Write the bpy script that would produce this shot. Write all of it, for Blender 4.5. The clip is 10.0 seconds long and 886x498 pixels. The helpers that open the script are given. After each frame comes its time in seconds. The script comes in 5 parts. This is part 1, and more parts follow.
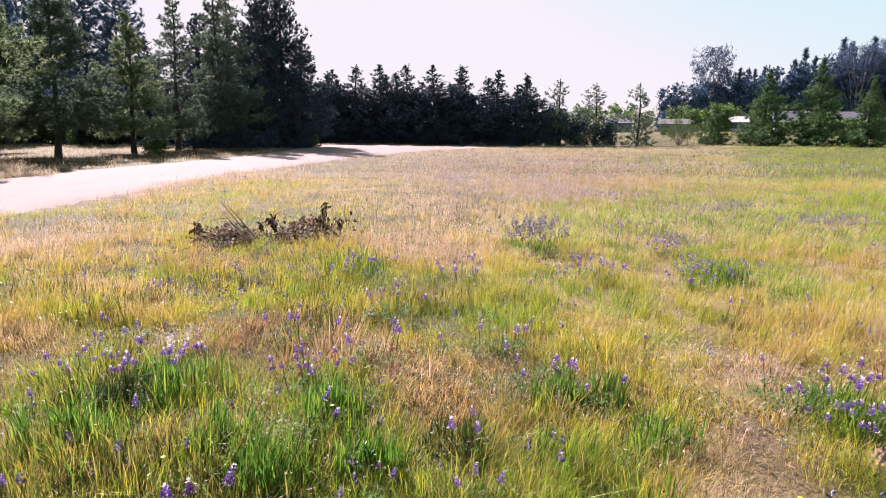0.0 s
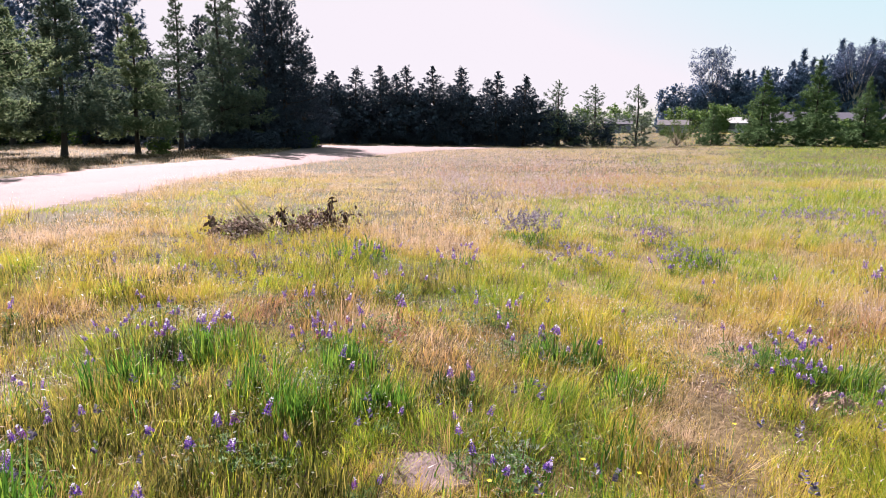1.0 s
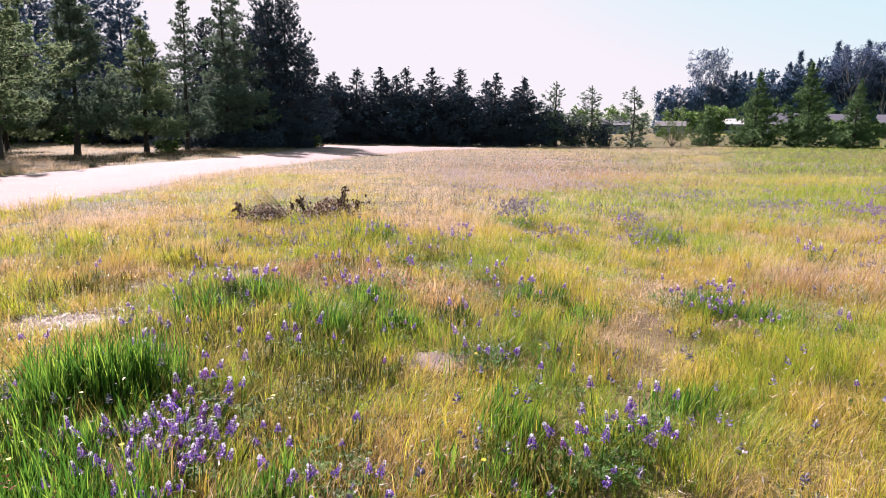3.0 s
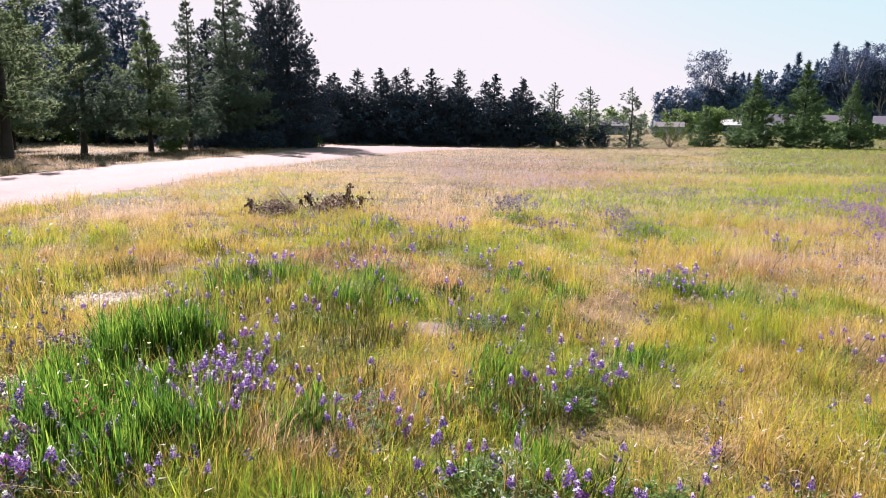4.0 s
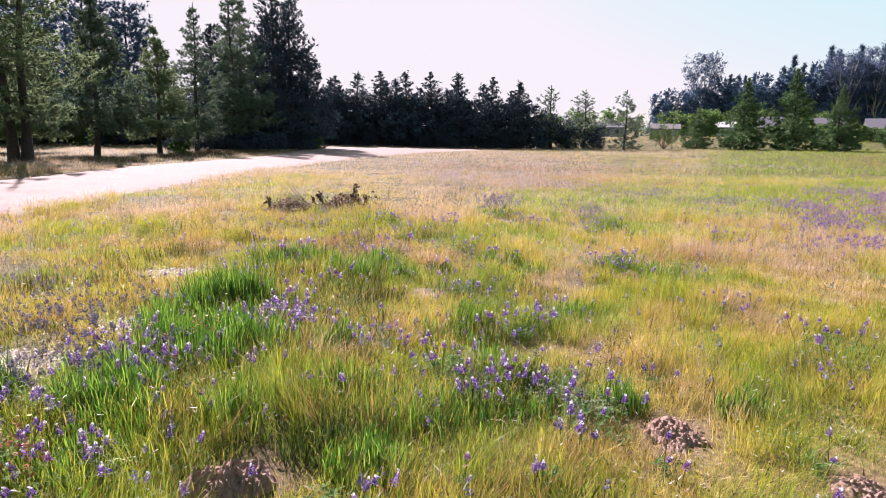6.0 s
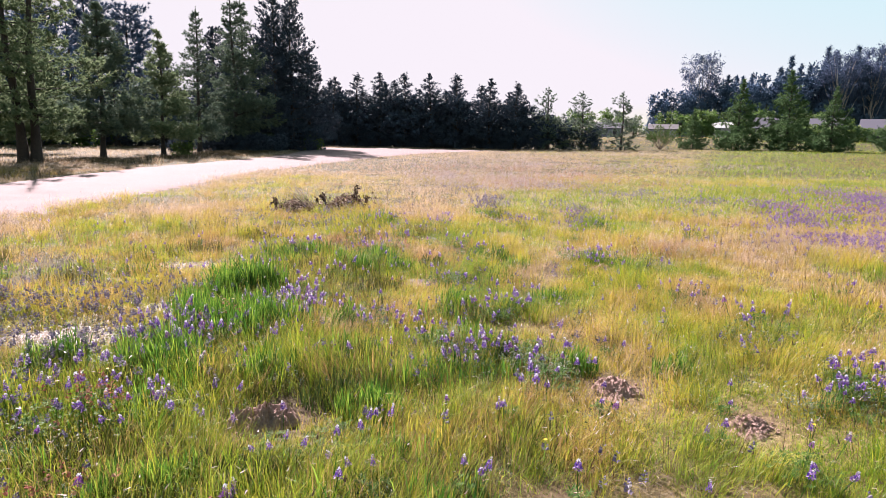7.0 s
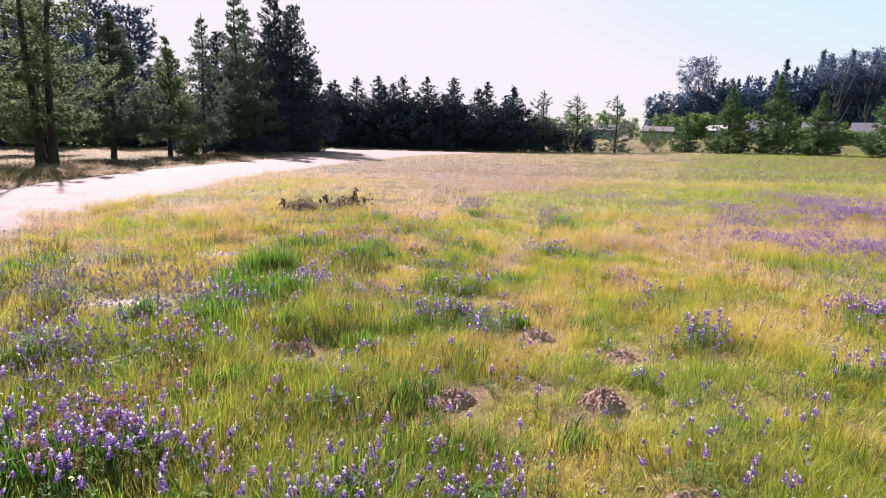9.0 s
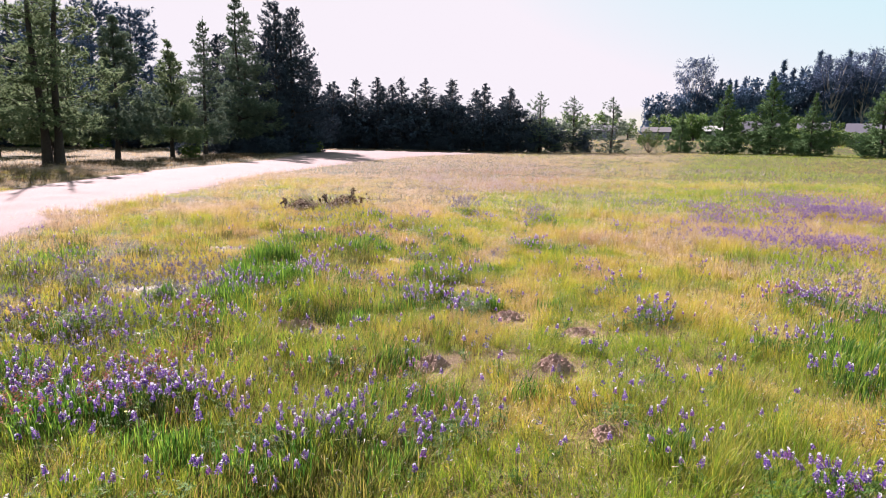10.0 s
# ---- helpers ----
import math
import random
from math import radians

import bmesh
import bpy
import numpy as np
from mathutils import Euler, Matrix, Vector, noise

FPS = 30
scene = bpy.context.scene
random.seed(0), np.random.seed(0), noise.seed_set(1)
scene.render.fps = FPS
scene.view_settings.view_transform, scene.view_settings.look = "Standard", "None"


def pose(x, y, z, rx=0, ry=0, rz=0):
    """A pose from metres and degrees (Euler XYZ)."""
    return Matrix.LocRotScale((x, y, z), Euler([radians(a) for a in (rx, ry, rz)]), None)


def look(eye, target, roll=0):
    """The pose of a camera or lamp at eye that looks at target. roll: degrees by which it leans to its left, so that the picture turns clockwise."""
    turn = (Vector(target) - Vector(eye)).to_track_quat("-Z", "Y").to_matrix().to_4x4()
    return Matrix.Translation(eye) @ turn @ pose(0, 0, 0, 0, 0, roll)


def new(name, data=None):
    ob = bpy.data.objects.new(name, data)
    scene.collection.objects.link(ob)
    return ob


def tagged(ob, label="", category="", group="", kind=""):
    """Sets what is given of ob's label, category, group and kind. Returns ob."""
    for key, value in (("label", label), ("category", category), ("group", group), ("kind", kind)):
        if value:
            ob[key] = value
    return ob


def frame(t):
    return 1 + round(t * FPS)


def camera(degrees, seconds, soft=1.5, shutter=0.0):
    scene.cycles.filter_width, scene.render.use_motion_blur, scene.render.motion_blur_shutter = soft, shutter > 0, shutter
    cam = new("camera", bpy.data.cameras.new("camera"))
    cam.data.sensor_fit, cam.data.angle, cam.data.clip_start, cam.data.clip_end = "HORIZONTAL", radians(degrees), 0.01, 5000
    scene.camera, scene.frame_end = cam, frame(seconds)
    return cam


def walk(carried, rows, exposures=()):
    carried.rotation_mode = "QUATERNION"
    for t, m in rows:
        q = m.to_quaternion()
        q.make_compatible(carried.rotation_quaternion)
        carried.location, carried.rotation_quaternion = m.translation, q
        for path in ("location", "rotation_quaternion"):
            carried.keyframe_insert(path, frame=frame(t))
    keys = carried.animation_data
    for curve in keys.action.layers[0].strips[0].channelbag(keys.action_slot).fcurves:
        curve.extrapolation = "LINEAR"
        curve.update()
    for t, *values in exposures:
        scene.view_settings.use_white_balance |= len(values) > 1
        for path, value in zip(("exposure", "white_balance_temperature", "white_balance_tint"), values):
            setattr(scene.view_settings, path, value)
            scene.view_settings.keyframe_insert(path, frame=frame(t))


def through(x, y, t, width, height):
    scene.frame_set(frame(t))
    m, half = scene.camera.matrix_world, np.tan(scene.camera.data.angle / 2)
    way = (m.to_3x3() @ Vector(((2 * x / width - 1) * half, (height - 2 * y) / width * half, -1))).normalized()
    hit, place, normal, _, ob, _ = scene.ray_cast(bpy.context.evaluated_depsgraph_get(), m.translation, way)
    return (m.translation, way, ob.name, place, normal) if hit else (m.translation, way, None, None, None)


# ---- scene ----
cam = camera(70.0, 10.0, 0.85)
PATH = [
    (0, (0.051, -0.289, 1.472), (0.027, 1.678, 1.109), 0.7),
    (0.5, (0.057, -0.556, 1.458), (0.033, 1.411, 1.097), 0.7),
    (1, (0.058, -0.829, 1.439), (0.035, 1.138, 1.079), 0.7),
    (1.5, (0.057, -1.113, 1.417), (0.034, 0.854, 1.059), 0.8),
    (2, (0.055, -1.41, 1.398), (0.034, 0.557, 1.04), 0.8),
    (2.5, (0.056, -1.722, 1.382), (0.035, 0.246, 1.025), 0.8),
    (3, (0.059, -2.048, 1.373), (0.039, -0.08, 1.016), 0.8),
    (3.5, (0.066, -2.389, 1.37), (0.047, -0.421, 1.015), 0.9),
    (4, (0.078, -2.745, 1.377), (0.06, -0.777, 1.021), 0.9),
    (4.5, (0.096, -3.115, 1.392), (0.078, -1.146, 1.037), 0.9),
    (5, (0.119, -3.496, 1.415), (0.102, -1.528, 1.061), 0.9),
    (5.5, (0.147, -3.889, 1.447), (0.132, -1.92, 1.093), 1.0),
    (6, (0.182, -4.29, 1.485), (0.167, -2.322, 1.132), 1.0),
    (6.5, (0.223, -4.7, 1.53), (0.209, -2.731, 1.176), 1.0),
    (7, (0.27, -5.115, 1.578), (0.257, -3.146, 1.225), 1.0),
    (7.5, (0.323, -5.535, 1.629), (0.311, -3.566, 1.276), 1.1),
    (8, (0.383, -5.959, 1.68), (0.372, -3.99, 1.328), 1.1),
    (8.5, (0.45, -6.386, 1.728), (0.439, -4.417, 1.377), 1.1),
    (9, (0.524, -6.817, 1.772), (0.514, -4.848, 1.421), 1.2),
    (9.5, (0.606, -7.251, 1.809), (0.597, -5.282, 1.458), 1.2),
    (10, (0.698, -7.691, 1.835), (0.69, -5.722, 1.485), 1.2),
]
walk(cam, [(t, look(eye, target, roll)) for t, eye, target, roll in PATH])

# ---- light ----
SUN_AZ, SUN_EL = 31.0, 35.0          # degrees left of +y, degrees above the horizon
world = bpy.data.worlds.new("world")
scene.world = world
world.use_nodes = True
wn = world.node_tree
sky = wn.nodes.new("ShaderNodeTexSky")
sky.sky_type, sky.sun_disc = "NISHITA", False
sky.sun_elevation, sky.sun_rotation = radians(SUN_EL), radians(-SUN_AZ)
sky.air_density, sky.dust_density, sky.ozone_density = 1.0, 1.5, 1.2
haze = wn.nodes.new("ShaderNodeMix")          # a thin even haze over the blue
haze.data_type = "RGBA"
haze.inputs[0].default_value, haze.inputs[7].default_value = 0.65, (1.62, 2.80, 2.0, 1)
wn.links.new(sky.outputs["Color"], haze.inputs[6])
veil = wn.nodes.new("ShaderNodeMix")          # the haze evens out the glare round the sun
veil.data_type, veil.blend_type = "RGBA", "DARKEN"
veil.inputs[0].default_value, veil.inputs[7].default_value = 1.0, (3.09, 3.21, 3.12, 1)
wn.links.new(haze.outputs[2], veil.inputs[6])
wn.links.new(veil.outputs[2], wn.nodes["Background"].inputs["Color"])
wn.nodes["Background"].inputs["Strength"].default_value = 0.05
sun = new("sun", bpy.data.lights.new("sun", "SUN"))
sun.data.energy, sun.data.angle, sun.data.color = 5.0, radians(0.53), (1.0, 0.95, 0.88)
sa, se = radians(SUN_AZ), radians(SUN_EL)
sun.matrix_world = look((-math.sin(sa) * math.cos(se) * 60, math.cos(sa) * math.cos(se) * 60, math.sin(se) * 60), (0, 0, 0))
scene.view_settings.exposure = 2.5
scene.view_settings.use_white_balance = True
scene.view_settings.white_balance_temperature, scene.view_settings.white_balance_tint = 6430, 30


# ---- small tools ----
def mat(name):
    m = bpy.data.materials.new(name)
    m.use_nodes = True
    nt = m.node_tree
    return m, nt, nt.nodes["Principled BSDF"], nt.nodes["Material Output"]


def ramp(nt, source, stops):
    r = nt.nodes.new("ShaderNodeValToRGB")
    while len(r.color_ramp.elements) < len(stops):
        r.color_ramp.elements.new(0.5)
    for e, (at, c) in zip(r.color_ramp.elements, stops):
        e.position, e.color = at, (*c, 1)
    nt.links.new(source, r.inputs["Fac"])
    return r.outputs["Color"]


def noise_tex(nt, scale, detail=4.0, rough=0.6, coords="Object"):
    tc = nt.nodes.new("ShaderNodeTexCoord")
    n = nt.nodes.new("ShaderNodeTexNoise")
    n.inputs["Scale"].default_value, n.inputs["Detail"].default_value, n.inputs["Roughness"].default_value = scale, detail, rough
    nt.links.new(tc.outputs[coords], n.inputs["Vector"])
    return n.outputs["Fac"]


def mix(nt, fac, a, b, how="MIX"):
    m = nt.nodes.new("ShaderNodeMix")
    m.data_type, m.blend_type = "RGBA", how
    for sock, v in ((m.inputs[0], fac), (m.inputs[6], a), (m.inputs[7], b)):
        if hasattr(v, "is_linked"):
            nt.links.new(v, sock)
        elif isinstance(v, tuple):
            sock.default_value = (*v, 1)
        else:
            sock.default_value = v
    return m.outputs[2]


def bump(nt, bsdf, height, strength, dist=0.02):
    b = nt.nodes.new("ShaderNodeBump")
    b.inputs["Strength"].default_value, b.inputs["Distance"].default_value = strength, dist
    nt.links.new(height, b.inputs["Height"])
    nt.links.new(b.outputs["Normal"], bsdf.inputs["Normal"])


def island(nt):
    return nt.nodes.new("ShaderNodeNewGeometry").outputs["Random Per Island"]


def attr(nt, name):
    a = nt.nodes.new("ShaderNodeAttribute")
    a.attribute_name = name
    return a.outputs["Fac"]


def leafy(nt, bsdf, out, colour, through=0.45, rough=0.55):
    """A thin leaf: gloss and colour above, some light let through."""
    nt.links.new(colour, bsdf.inputs["Base Color"])
    bsdf.inputs["Roughness"].default_value = rough
    bsdf.inputs["Specular IOR Level"].default_value = 0.15 if rough < 0.8 else 0.02
    tr = nt.nodes.new("ShaderNodeBsdfTranslucent")
    nt.links.new(colour, tr.inputs["Color"])
    ms = nt.nodes.new("ShaderNodeMixShader")
    ms.inputs[0].default_value = through
    nt.links.new(bsdf.outputs[0], ms.inputs[1])
    nt.links.new(tr.outputs[0], ms.inputs[2])
    nt.links.new(ms.outputs[0], out.inputs["Surface"])


def mesh_np(name, verts, faces, material=None, floats=None, smooth=False):
    """A mesh from numpy arrays; faces is (n, k) with one k."""
    me = bpy.data.meshes.new(name)
    verts, faces = np.asarray(verts, np.float32), np.asarray(faces, np.int32)
    n, k = faces.shape
    me.vertices.add(len(verts))
    me.vertices.foreach_set("co", verts.ravel())
    me.loops.add(n * k)
    me.loops.foreach_set("vertex_index", faces.ravel())
    me.polygons.add(n)
    me.polygons.foreach_set("loop_start", np.arange(0, n * k, k, dtype=np.int32))
    me.polygons.foreach_set("use_smooth", np.full(n, smooth))
    for key, values in (floats or {}).items():
        a = me.attributes.new(key, "FLOAT", "POINT")
        a.data.foreach_set("value", np.asarray(values, np.float32))
    me.update(calc_edges=True)
    if material:
        me.materials.append(material)
    return me


def from_bm(name, bm, material, smooth=False):
    me = bpy.data.meshes.new(name)
    bm.to_mesh(me)
    bm.free()
    for p in me.polygons:
        p.use_smooth = smooth
    me.materials.append(material)
    return me


def part(name, data, parent, label="", m=None):
    ob = new(name, data)
    ob.parent = parent
    if m is not None:
        ob.matrix_basis = m
    return tagged(ob, label)


def thing(name, label, category, group="", m=None):
    ob = new(name)
    ob.empty_display_size = 0.2
    if m is not None:
        ob.matrix_basis = m
    return tagged(ob, label, category, group)


class Field:
    """Smooth value noise over the plan, 0 to 1."""
    def __init__(self, seed, cell, octaves=3):
        self.tables = [np.random.RandomState(seed + i).rand(64, 64) for i in range(octaves)]
        self.cell = cell

    def __call__(self, x, y):
        total, weight, c = 0.0, 0.0, self.cell
        for i, tab in enumerate(self.tables):
            u, v = np.asarray(x) / c + 17.3 * i, np.asarray(y) / c + 5.1 * i
            iu, iv = np.floor(u).astype(int), np.floor(v).astype(int)
            fu, fv = u - iu, v - iv
            fu, fv = fu * fu * (3 - 2 * fu), fv * fv * (3 - 2 * fv)
            g = lambda a, b: tab[(iu + a) % 64, (iv + b) % 64]
            val = (g(0, 0) * (1 - fu) + g(1, 0) * fu) * (1 - fv) + (g(0, 1) * (1 - fu) + g(1, 1) * fu) * fv
            total, weight, c = total + val * 0.5 ** i, weight + 0.5 ** i, c / 2.1
        return np.clip((total / weight - 0.5) * 1.7 + 0.5, 0, 1)


def step(a, b, v):
    s = np.clip((np.asarray(v, float) - a) / (b - a), 0, 1)
    return s * s * (3 - 2 * s)


bumps, swell = Field(3, 0.9, 3), Field(9, 7.0, 2)


def ground_z(x, y):
    """Height of the ground: a flat meadow, a low rise towards the houses."""
    x, y = np.asarray(x, float), np.asarray(y, float)
    far = np.hypot(x, y)
    z = (bumps(x, y) - 0.5) * 0.07 * (1 - step(30, 60, far)) + (swell(x, y) - 0.5) * 0.10
    z = z * road_off(x, y) + 0.0
    z = z + 0.55 * step(14, 44, x) * step(30, 62, y)
    z = z + 1.4 * step(84, 122, y + 0.35 * x) + 5.0 * step(180, 420, far)
    return z


def road_edges(y):
    """The plan of the dirt road: x of its two edges at y."""
    left = np.interp(y, [-30, 0, 9, 15, 22, 28, 36, 46, 56, 66], [-9.5, -11.2, -11.9, -12.5, -12.6, -12.0, -11.4, -12.2, -13.5, -16.0])
    right = np.interp(y, [-30, 0, 6, 13, 20, 28, 35, 45, 54, 60, 66], [-5.2, -7.0, -7.5, -7.7, -7.6, -6.7, -5.7, -3.7, -0.9, 2.0, 6.0])
    return left, right


def road_off(x, y):
    l, r = road_edges(y)
    inside = np.minimum(x - l, r - x)
    return 1 - step(-0.9, 0.1, inside) * (y < 66)


# ---- plan of the meadow ----
TRAIL = [(2.75, 7.6), (2.3, 6.2), (1.9, 5.2), (2.0, 4.3), (1.8, 3.2), (1.55, 2.4), (1.3, 1.6), (1.2, 0.9)]
BARE = [(-0.02, 1.78, 0.19), (-2.75, 2.45, 0.42), (-2.2, 0.55, 0.35), (-2.7, -0.4, 0.5), (2.2, 2.4, 0.2), (3.4, 2.0, 0.22), (0.55, 0.15, 0.12), (1.3, -2.4, 0.24), (1.35, -2.95, 0.2), (0.9, 0.1, 0.15), (2.6, 0.9, 0.22), (-1.9, 4.0, 0.22), (2.45, 5.0, 0.2), (1.3, 2.0, 0.12), (1.6, 2.75, 0.11), (-2.85, 7.85, 0.42), (-1.85, 7.9, 0.42)]
MOUNDS = [(1.40, -1.15, 0.24, 0.085), (2.03, -1.72, 0.20, 0.07), (1.63, -2.70, 0.21, 0.10), (0.60, -2.66, 0.21, 0.085), (-0.76, -1.74, 0.26, 0.12), (2.15, 2.42, 0.20, 0.085), (1.75, -3.93, 0.15, 0.075)]
GREEN_NEAR = [(-1.5, 0.35, 0.65, 0.5), (-1.6, 1.5, 0.4, 0.35), (2.6, 2.6, 0.7, 0.6), (3.2, 6.9, 1.1, 1.2), (-0.6, 2.6, 0.5, 0.6), (-1.85, 3.2, 0.6, 0.5), (-0.8, -0.8, 0.5, 0.5), (-0.3, -1.2, 0.6, 0.5), (-1.0, -2.6, 0.8, 0.6), (0.7, 0.6, 0.35, 0.3), (5.6, 2.0, 1.0, 0.8), (4.5, -2.6, 0.9, 0.9), (-0.1, -3.9, 0.7, 0.5), (-0.9, 6.4, 0.8, 0.5), (0.9, 1.0, 0.5, 0.5), (2.4, -4.2, 0.6, 0.5), (-1.2, -4.6, 0.9, 0.5), (0.3, 2.2, 0.6, 0.5), (0.2, -0.2, 0.5, 0.4), (-1.9, -0.5, 0.5, 0.5), (-1.7, -1.4, 0.5, 0.5)]
GREEN_FAR = [(16, 18.5, 2.2, 1.6), (4.8, 9.5, 2.4, 1.8), (10, 15, 4.0, 4.0), (14, 30, 6, 8), (30, 52, 9, 7), (22, 28, 8, 8), (28, 42, 10, 8)]
GREEN = GREEN_NEAR + GREEN_FAR
RED = [(4.2, 17.5, 3.2, 3.2), (1.5, 24.0, 4.8, 4.5), (-1.2, 4.2, 0.8, 0.6), (0.3, 3.5, 0.5, 0.5), (-0.3, 5.2, 0.9, 0.5), (-2.6, 6.5, 0.8, 0.6), (0.2, 2.7, 0.3, 0.4), (-1.4, -0.2, 0.35, 0.3), (10.3, 9.4, 0.8, 0.5), (42, 46, 9, 6), (29, 35, 5, 4), (15, 12.5, 2.6, 1.2), (-1.6, -3.4, 0.4, 0.4), (3.3, 3.6, 0.6, 0.4)]
dry_noise, dry_small, red_noise, tall_noise = Field(21, 2.6, 4), Field(33, 0.55, 2), Field(41, 1.3, 3), Field(55, 0.55, 3)
fine_patch, gap_noise, lodge_noise = Field(61, 0.30, 2), Field(67, 0.24, 2), Field(73, 0.9, 2)


def blobs(spots, x, y):
    v = np.zeros(np.shape(x))
    for cx, cy, rx, ry in spots:
        v = np.maximum(v, np.exp(-(((x - cx) / rx) ** 2 + ((y - cy) / ry) ** 2)))
    return v


def trail_near(x, y):
    d = np.full(np.shape(x), 9.0)
    for (ax, ay), (bx, by) in zip(TRAIL, TRAIL[1:]):
        t = np.clip(((x - ax) * (bx - ax) + (y - ay) * (by - ay)) / ((bx - ax) ** 2 + (by - ay) ** 2), 0, 1)
        d = np.minimum(d, np.hypot(x - ax - t * (bx - ax), y - ay - t * (by - ay)))
    return d


def greenness(x, y):
    """0 for straw, 1 for fresh green."""
    g = 0.78 * dry_noise(x, y) + 0.34 * dry_small(x, y) - 0.03 + 0.11 * step(4.5, 1.5, y) + 0.10 * step(1.5, -1.5, y) * step(4.0, 0.0, x)
    g = g - 0.06 * step(0.6, 3.0, x) * step(9, 5, y) + 0.07 * step(-0.8, -2.2, y) - 0.16 * step(-2.5, -7, x) - 0.12 * step(3.0, 8.0, y) * step(2.5, -1.0, x)
    g = g + 0.05 * step(1.0, 4.0, x) * step(4, 8, y) + 0.03 * step(0.8, 3.5, x) * step(5, 1, y) - 0.12 * np.exp(-((x - 3.2) / 1.6) ** 2 - ((y + 0.2) / 1.7) ** 2)
    g = g + (0.62 - 0.34 * step(4, 8, y)) * blobs(GREEN, x, y) - 0.10 * np.exp(-(trail_near(x, y) / 0.25) ** 2) - 0.15 * step(20, 30, y) * step(12, 4, x)
    g = g + 0.20 * np.exp(-((x + 1.2) / 1.0) ** 2 - ((y - 0.9) / 1.5) ** 2)
    g = g - 0.22 * step(16, 23, y) * step(11, 4, x) - 0.08 * step(2.5, 4, y) * step(9, 7, y) * step(1.2, -0.5, x)
    g = g + 0.34 * (fine_patch(x, y) - 0.5) * step(26, 10, y)
    g = g - 0.21 * step(0.7, 1.5, x) * step(-4.6, -3.2, y) * step(6, 3.5, y) * (0.35 + 0.9 * lodge_noise(x + 3, y)) + 0.06 * step(5.0, 2.5, y) + 0.13 * step(8, 12, y) * step(1, 5, x)
    g = g + 0.10 * step(-0.3, -1.5, x) * step(2.5, 4.0, y) * step(14, 9, y)
    g = g + 0.03 * step(0.8, -0.2, x) * step(-0.6, -1.8, y) - 0.22 * np.exp(-((x - 1.15) / 0.5) ** 2 - ((y + 3.6) / 0.8) ** 2) - 0.17 * np.exp(-((x - 1.7) / 0.8) ** 2 - ((y - 0.1) / 0.8) ** 2)
    far_side = np.asarray(x) / (np.abs(y) + 4.0)
    g = g + 0.035 - 0.34 * step(18, 30, y) * step(0.48, 0.32, far_side) + 0.42 * step(18, 28, y) * step(0.38, 0.54, far_side)
    g = 0.47 + (g - 0.45) * (1.18 + 0.24 * step(7.0, 4.0, y))
    return np.clip(g, 0, 1)


def redness(x, y):
    clear = 1 - 0.8 * np.exp(-((x + 3.0) / 1.3) ** 2 - ((y - 0.5) / 2.0) ** 2)
    return clear * np.clip(blobs(RED, x, y) * (0.35 + 0.9 * red_noise(x, y)) + (0.18 + 0.34 * step(-1.5, 0.8, y)) * step(0.55, 0.85, red_noise(x, y)) * (y < 18), 0, 1)


def cover(x, y):
    """How much grass stands: thin on trails, bare spots, mounds and the road."""
    c = np.ones(np.shape(x))
    wob = 0.10 * (dry_small(x * 2, y * 2) - 0.5)
    c = c * (0.22 + 0.78 * step(0.03, 0.18, trail_near(x, y) + 1.6 * wob))
    for cx, cy, r in BARE:
        c = c * step(0.6, 1.15, np.hypot(x - cx, (y - cy) * 1.15) / r + 4 * wob)
    for cx, cy, r, _ in MOUNDS:
        c = c * step(0.75, 1.1, np.hypot(x - cx, (y - cy + 0.05) * 0.85) / r)
        c = c * (0.35 + 0.65 * step(0.7, 1.2, np.hypot(x - cx - 0.10, y - cy - 0.18) / r))
    l, r = road_edges(y)
    wide = (swell(x * 5, y * 5) - 0.5) * 1.2 + (dry_small(x, y) - 0.5) * 0.5
    c = c * np.where((y < 66), step(0.35, -0.5, np.minimum(x - l, r - x) + wide), 1.0)
    return np.clip(c, 0.0, 1)


# ---- materials ----
def make_ground_material():
    m, nt, b, out = mat("meadow_soil")
    big, fine = noise_tex(nt, 0.8, 5), noise_tex(nt, 26, 6, 0.7)
    # thatch and olive are darkened so gaps between tufts read as shaded
    thatch = ramp(nt, fine, [(0.3, (0.016, 0.011, 0.005)), (0.5, (0.042, 0.031, 0.013)), (0.72, (0.094, 0.074, 0.031))])
    olive = ramp(nt, fine, [(0.3, (0.011, 0.012, 0.004)), (0.7, (0.039, 0.042, 0.013))])
    soil = ramp(nt, fine, [(0.3, (0.054, 0.033, 0.022)), (0.7, (0.11, 0.073, 0.053))])
    col = mix(nt, ramp(nt, big, [(0.4, (0, 0, 0)), (0.6, (1, 1, 1))]), thatch, olive)
    col = mix(nt, attr(nt, "dry"), col, ramp(nt, fine, [(0.3, (0.055, 0.045, 0.018)), (0.5, (0.13, 0.10, 0.04)), (0.72, (0.25, 0.195, 0.085))]))
    col = mix(nt, attr(nt, "bare"), col, soil)
    nt.links.new(col, b.inputs["Base Color"])
    b.inputs["Roughness"].default_value = 0.95
    b.inputs["Specular IOR Level"].default_value = 0.1
    bump(nt, b, fine, 0.8, 0.03)
    return m


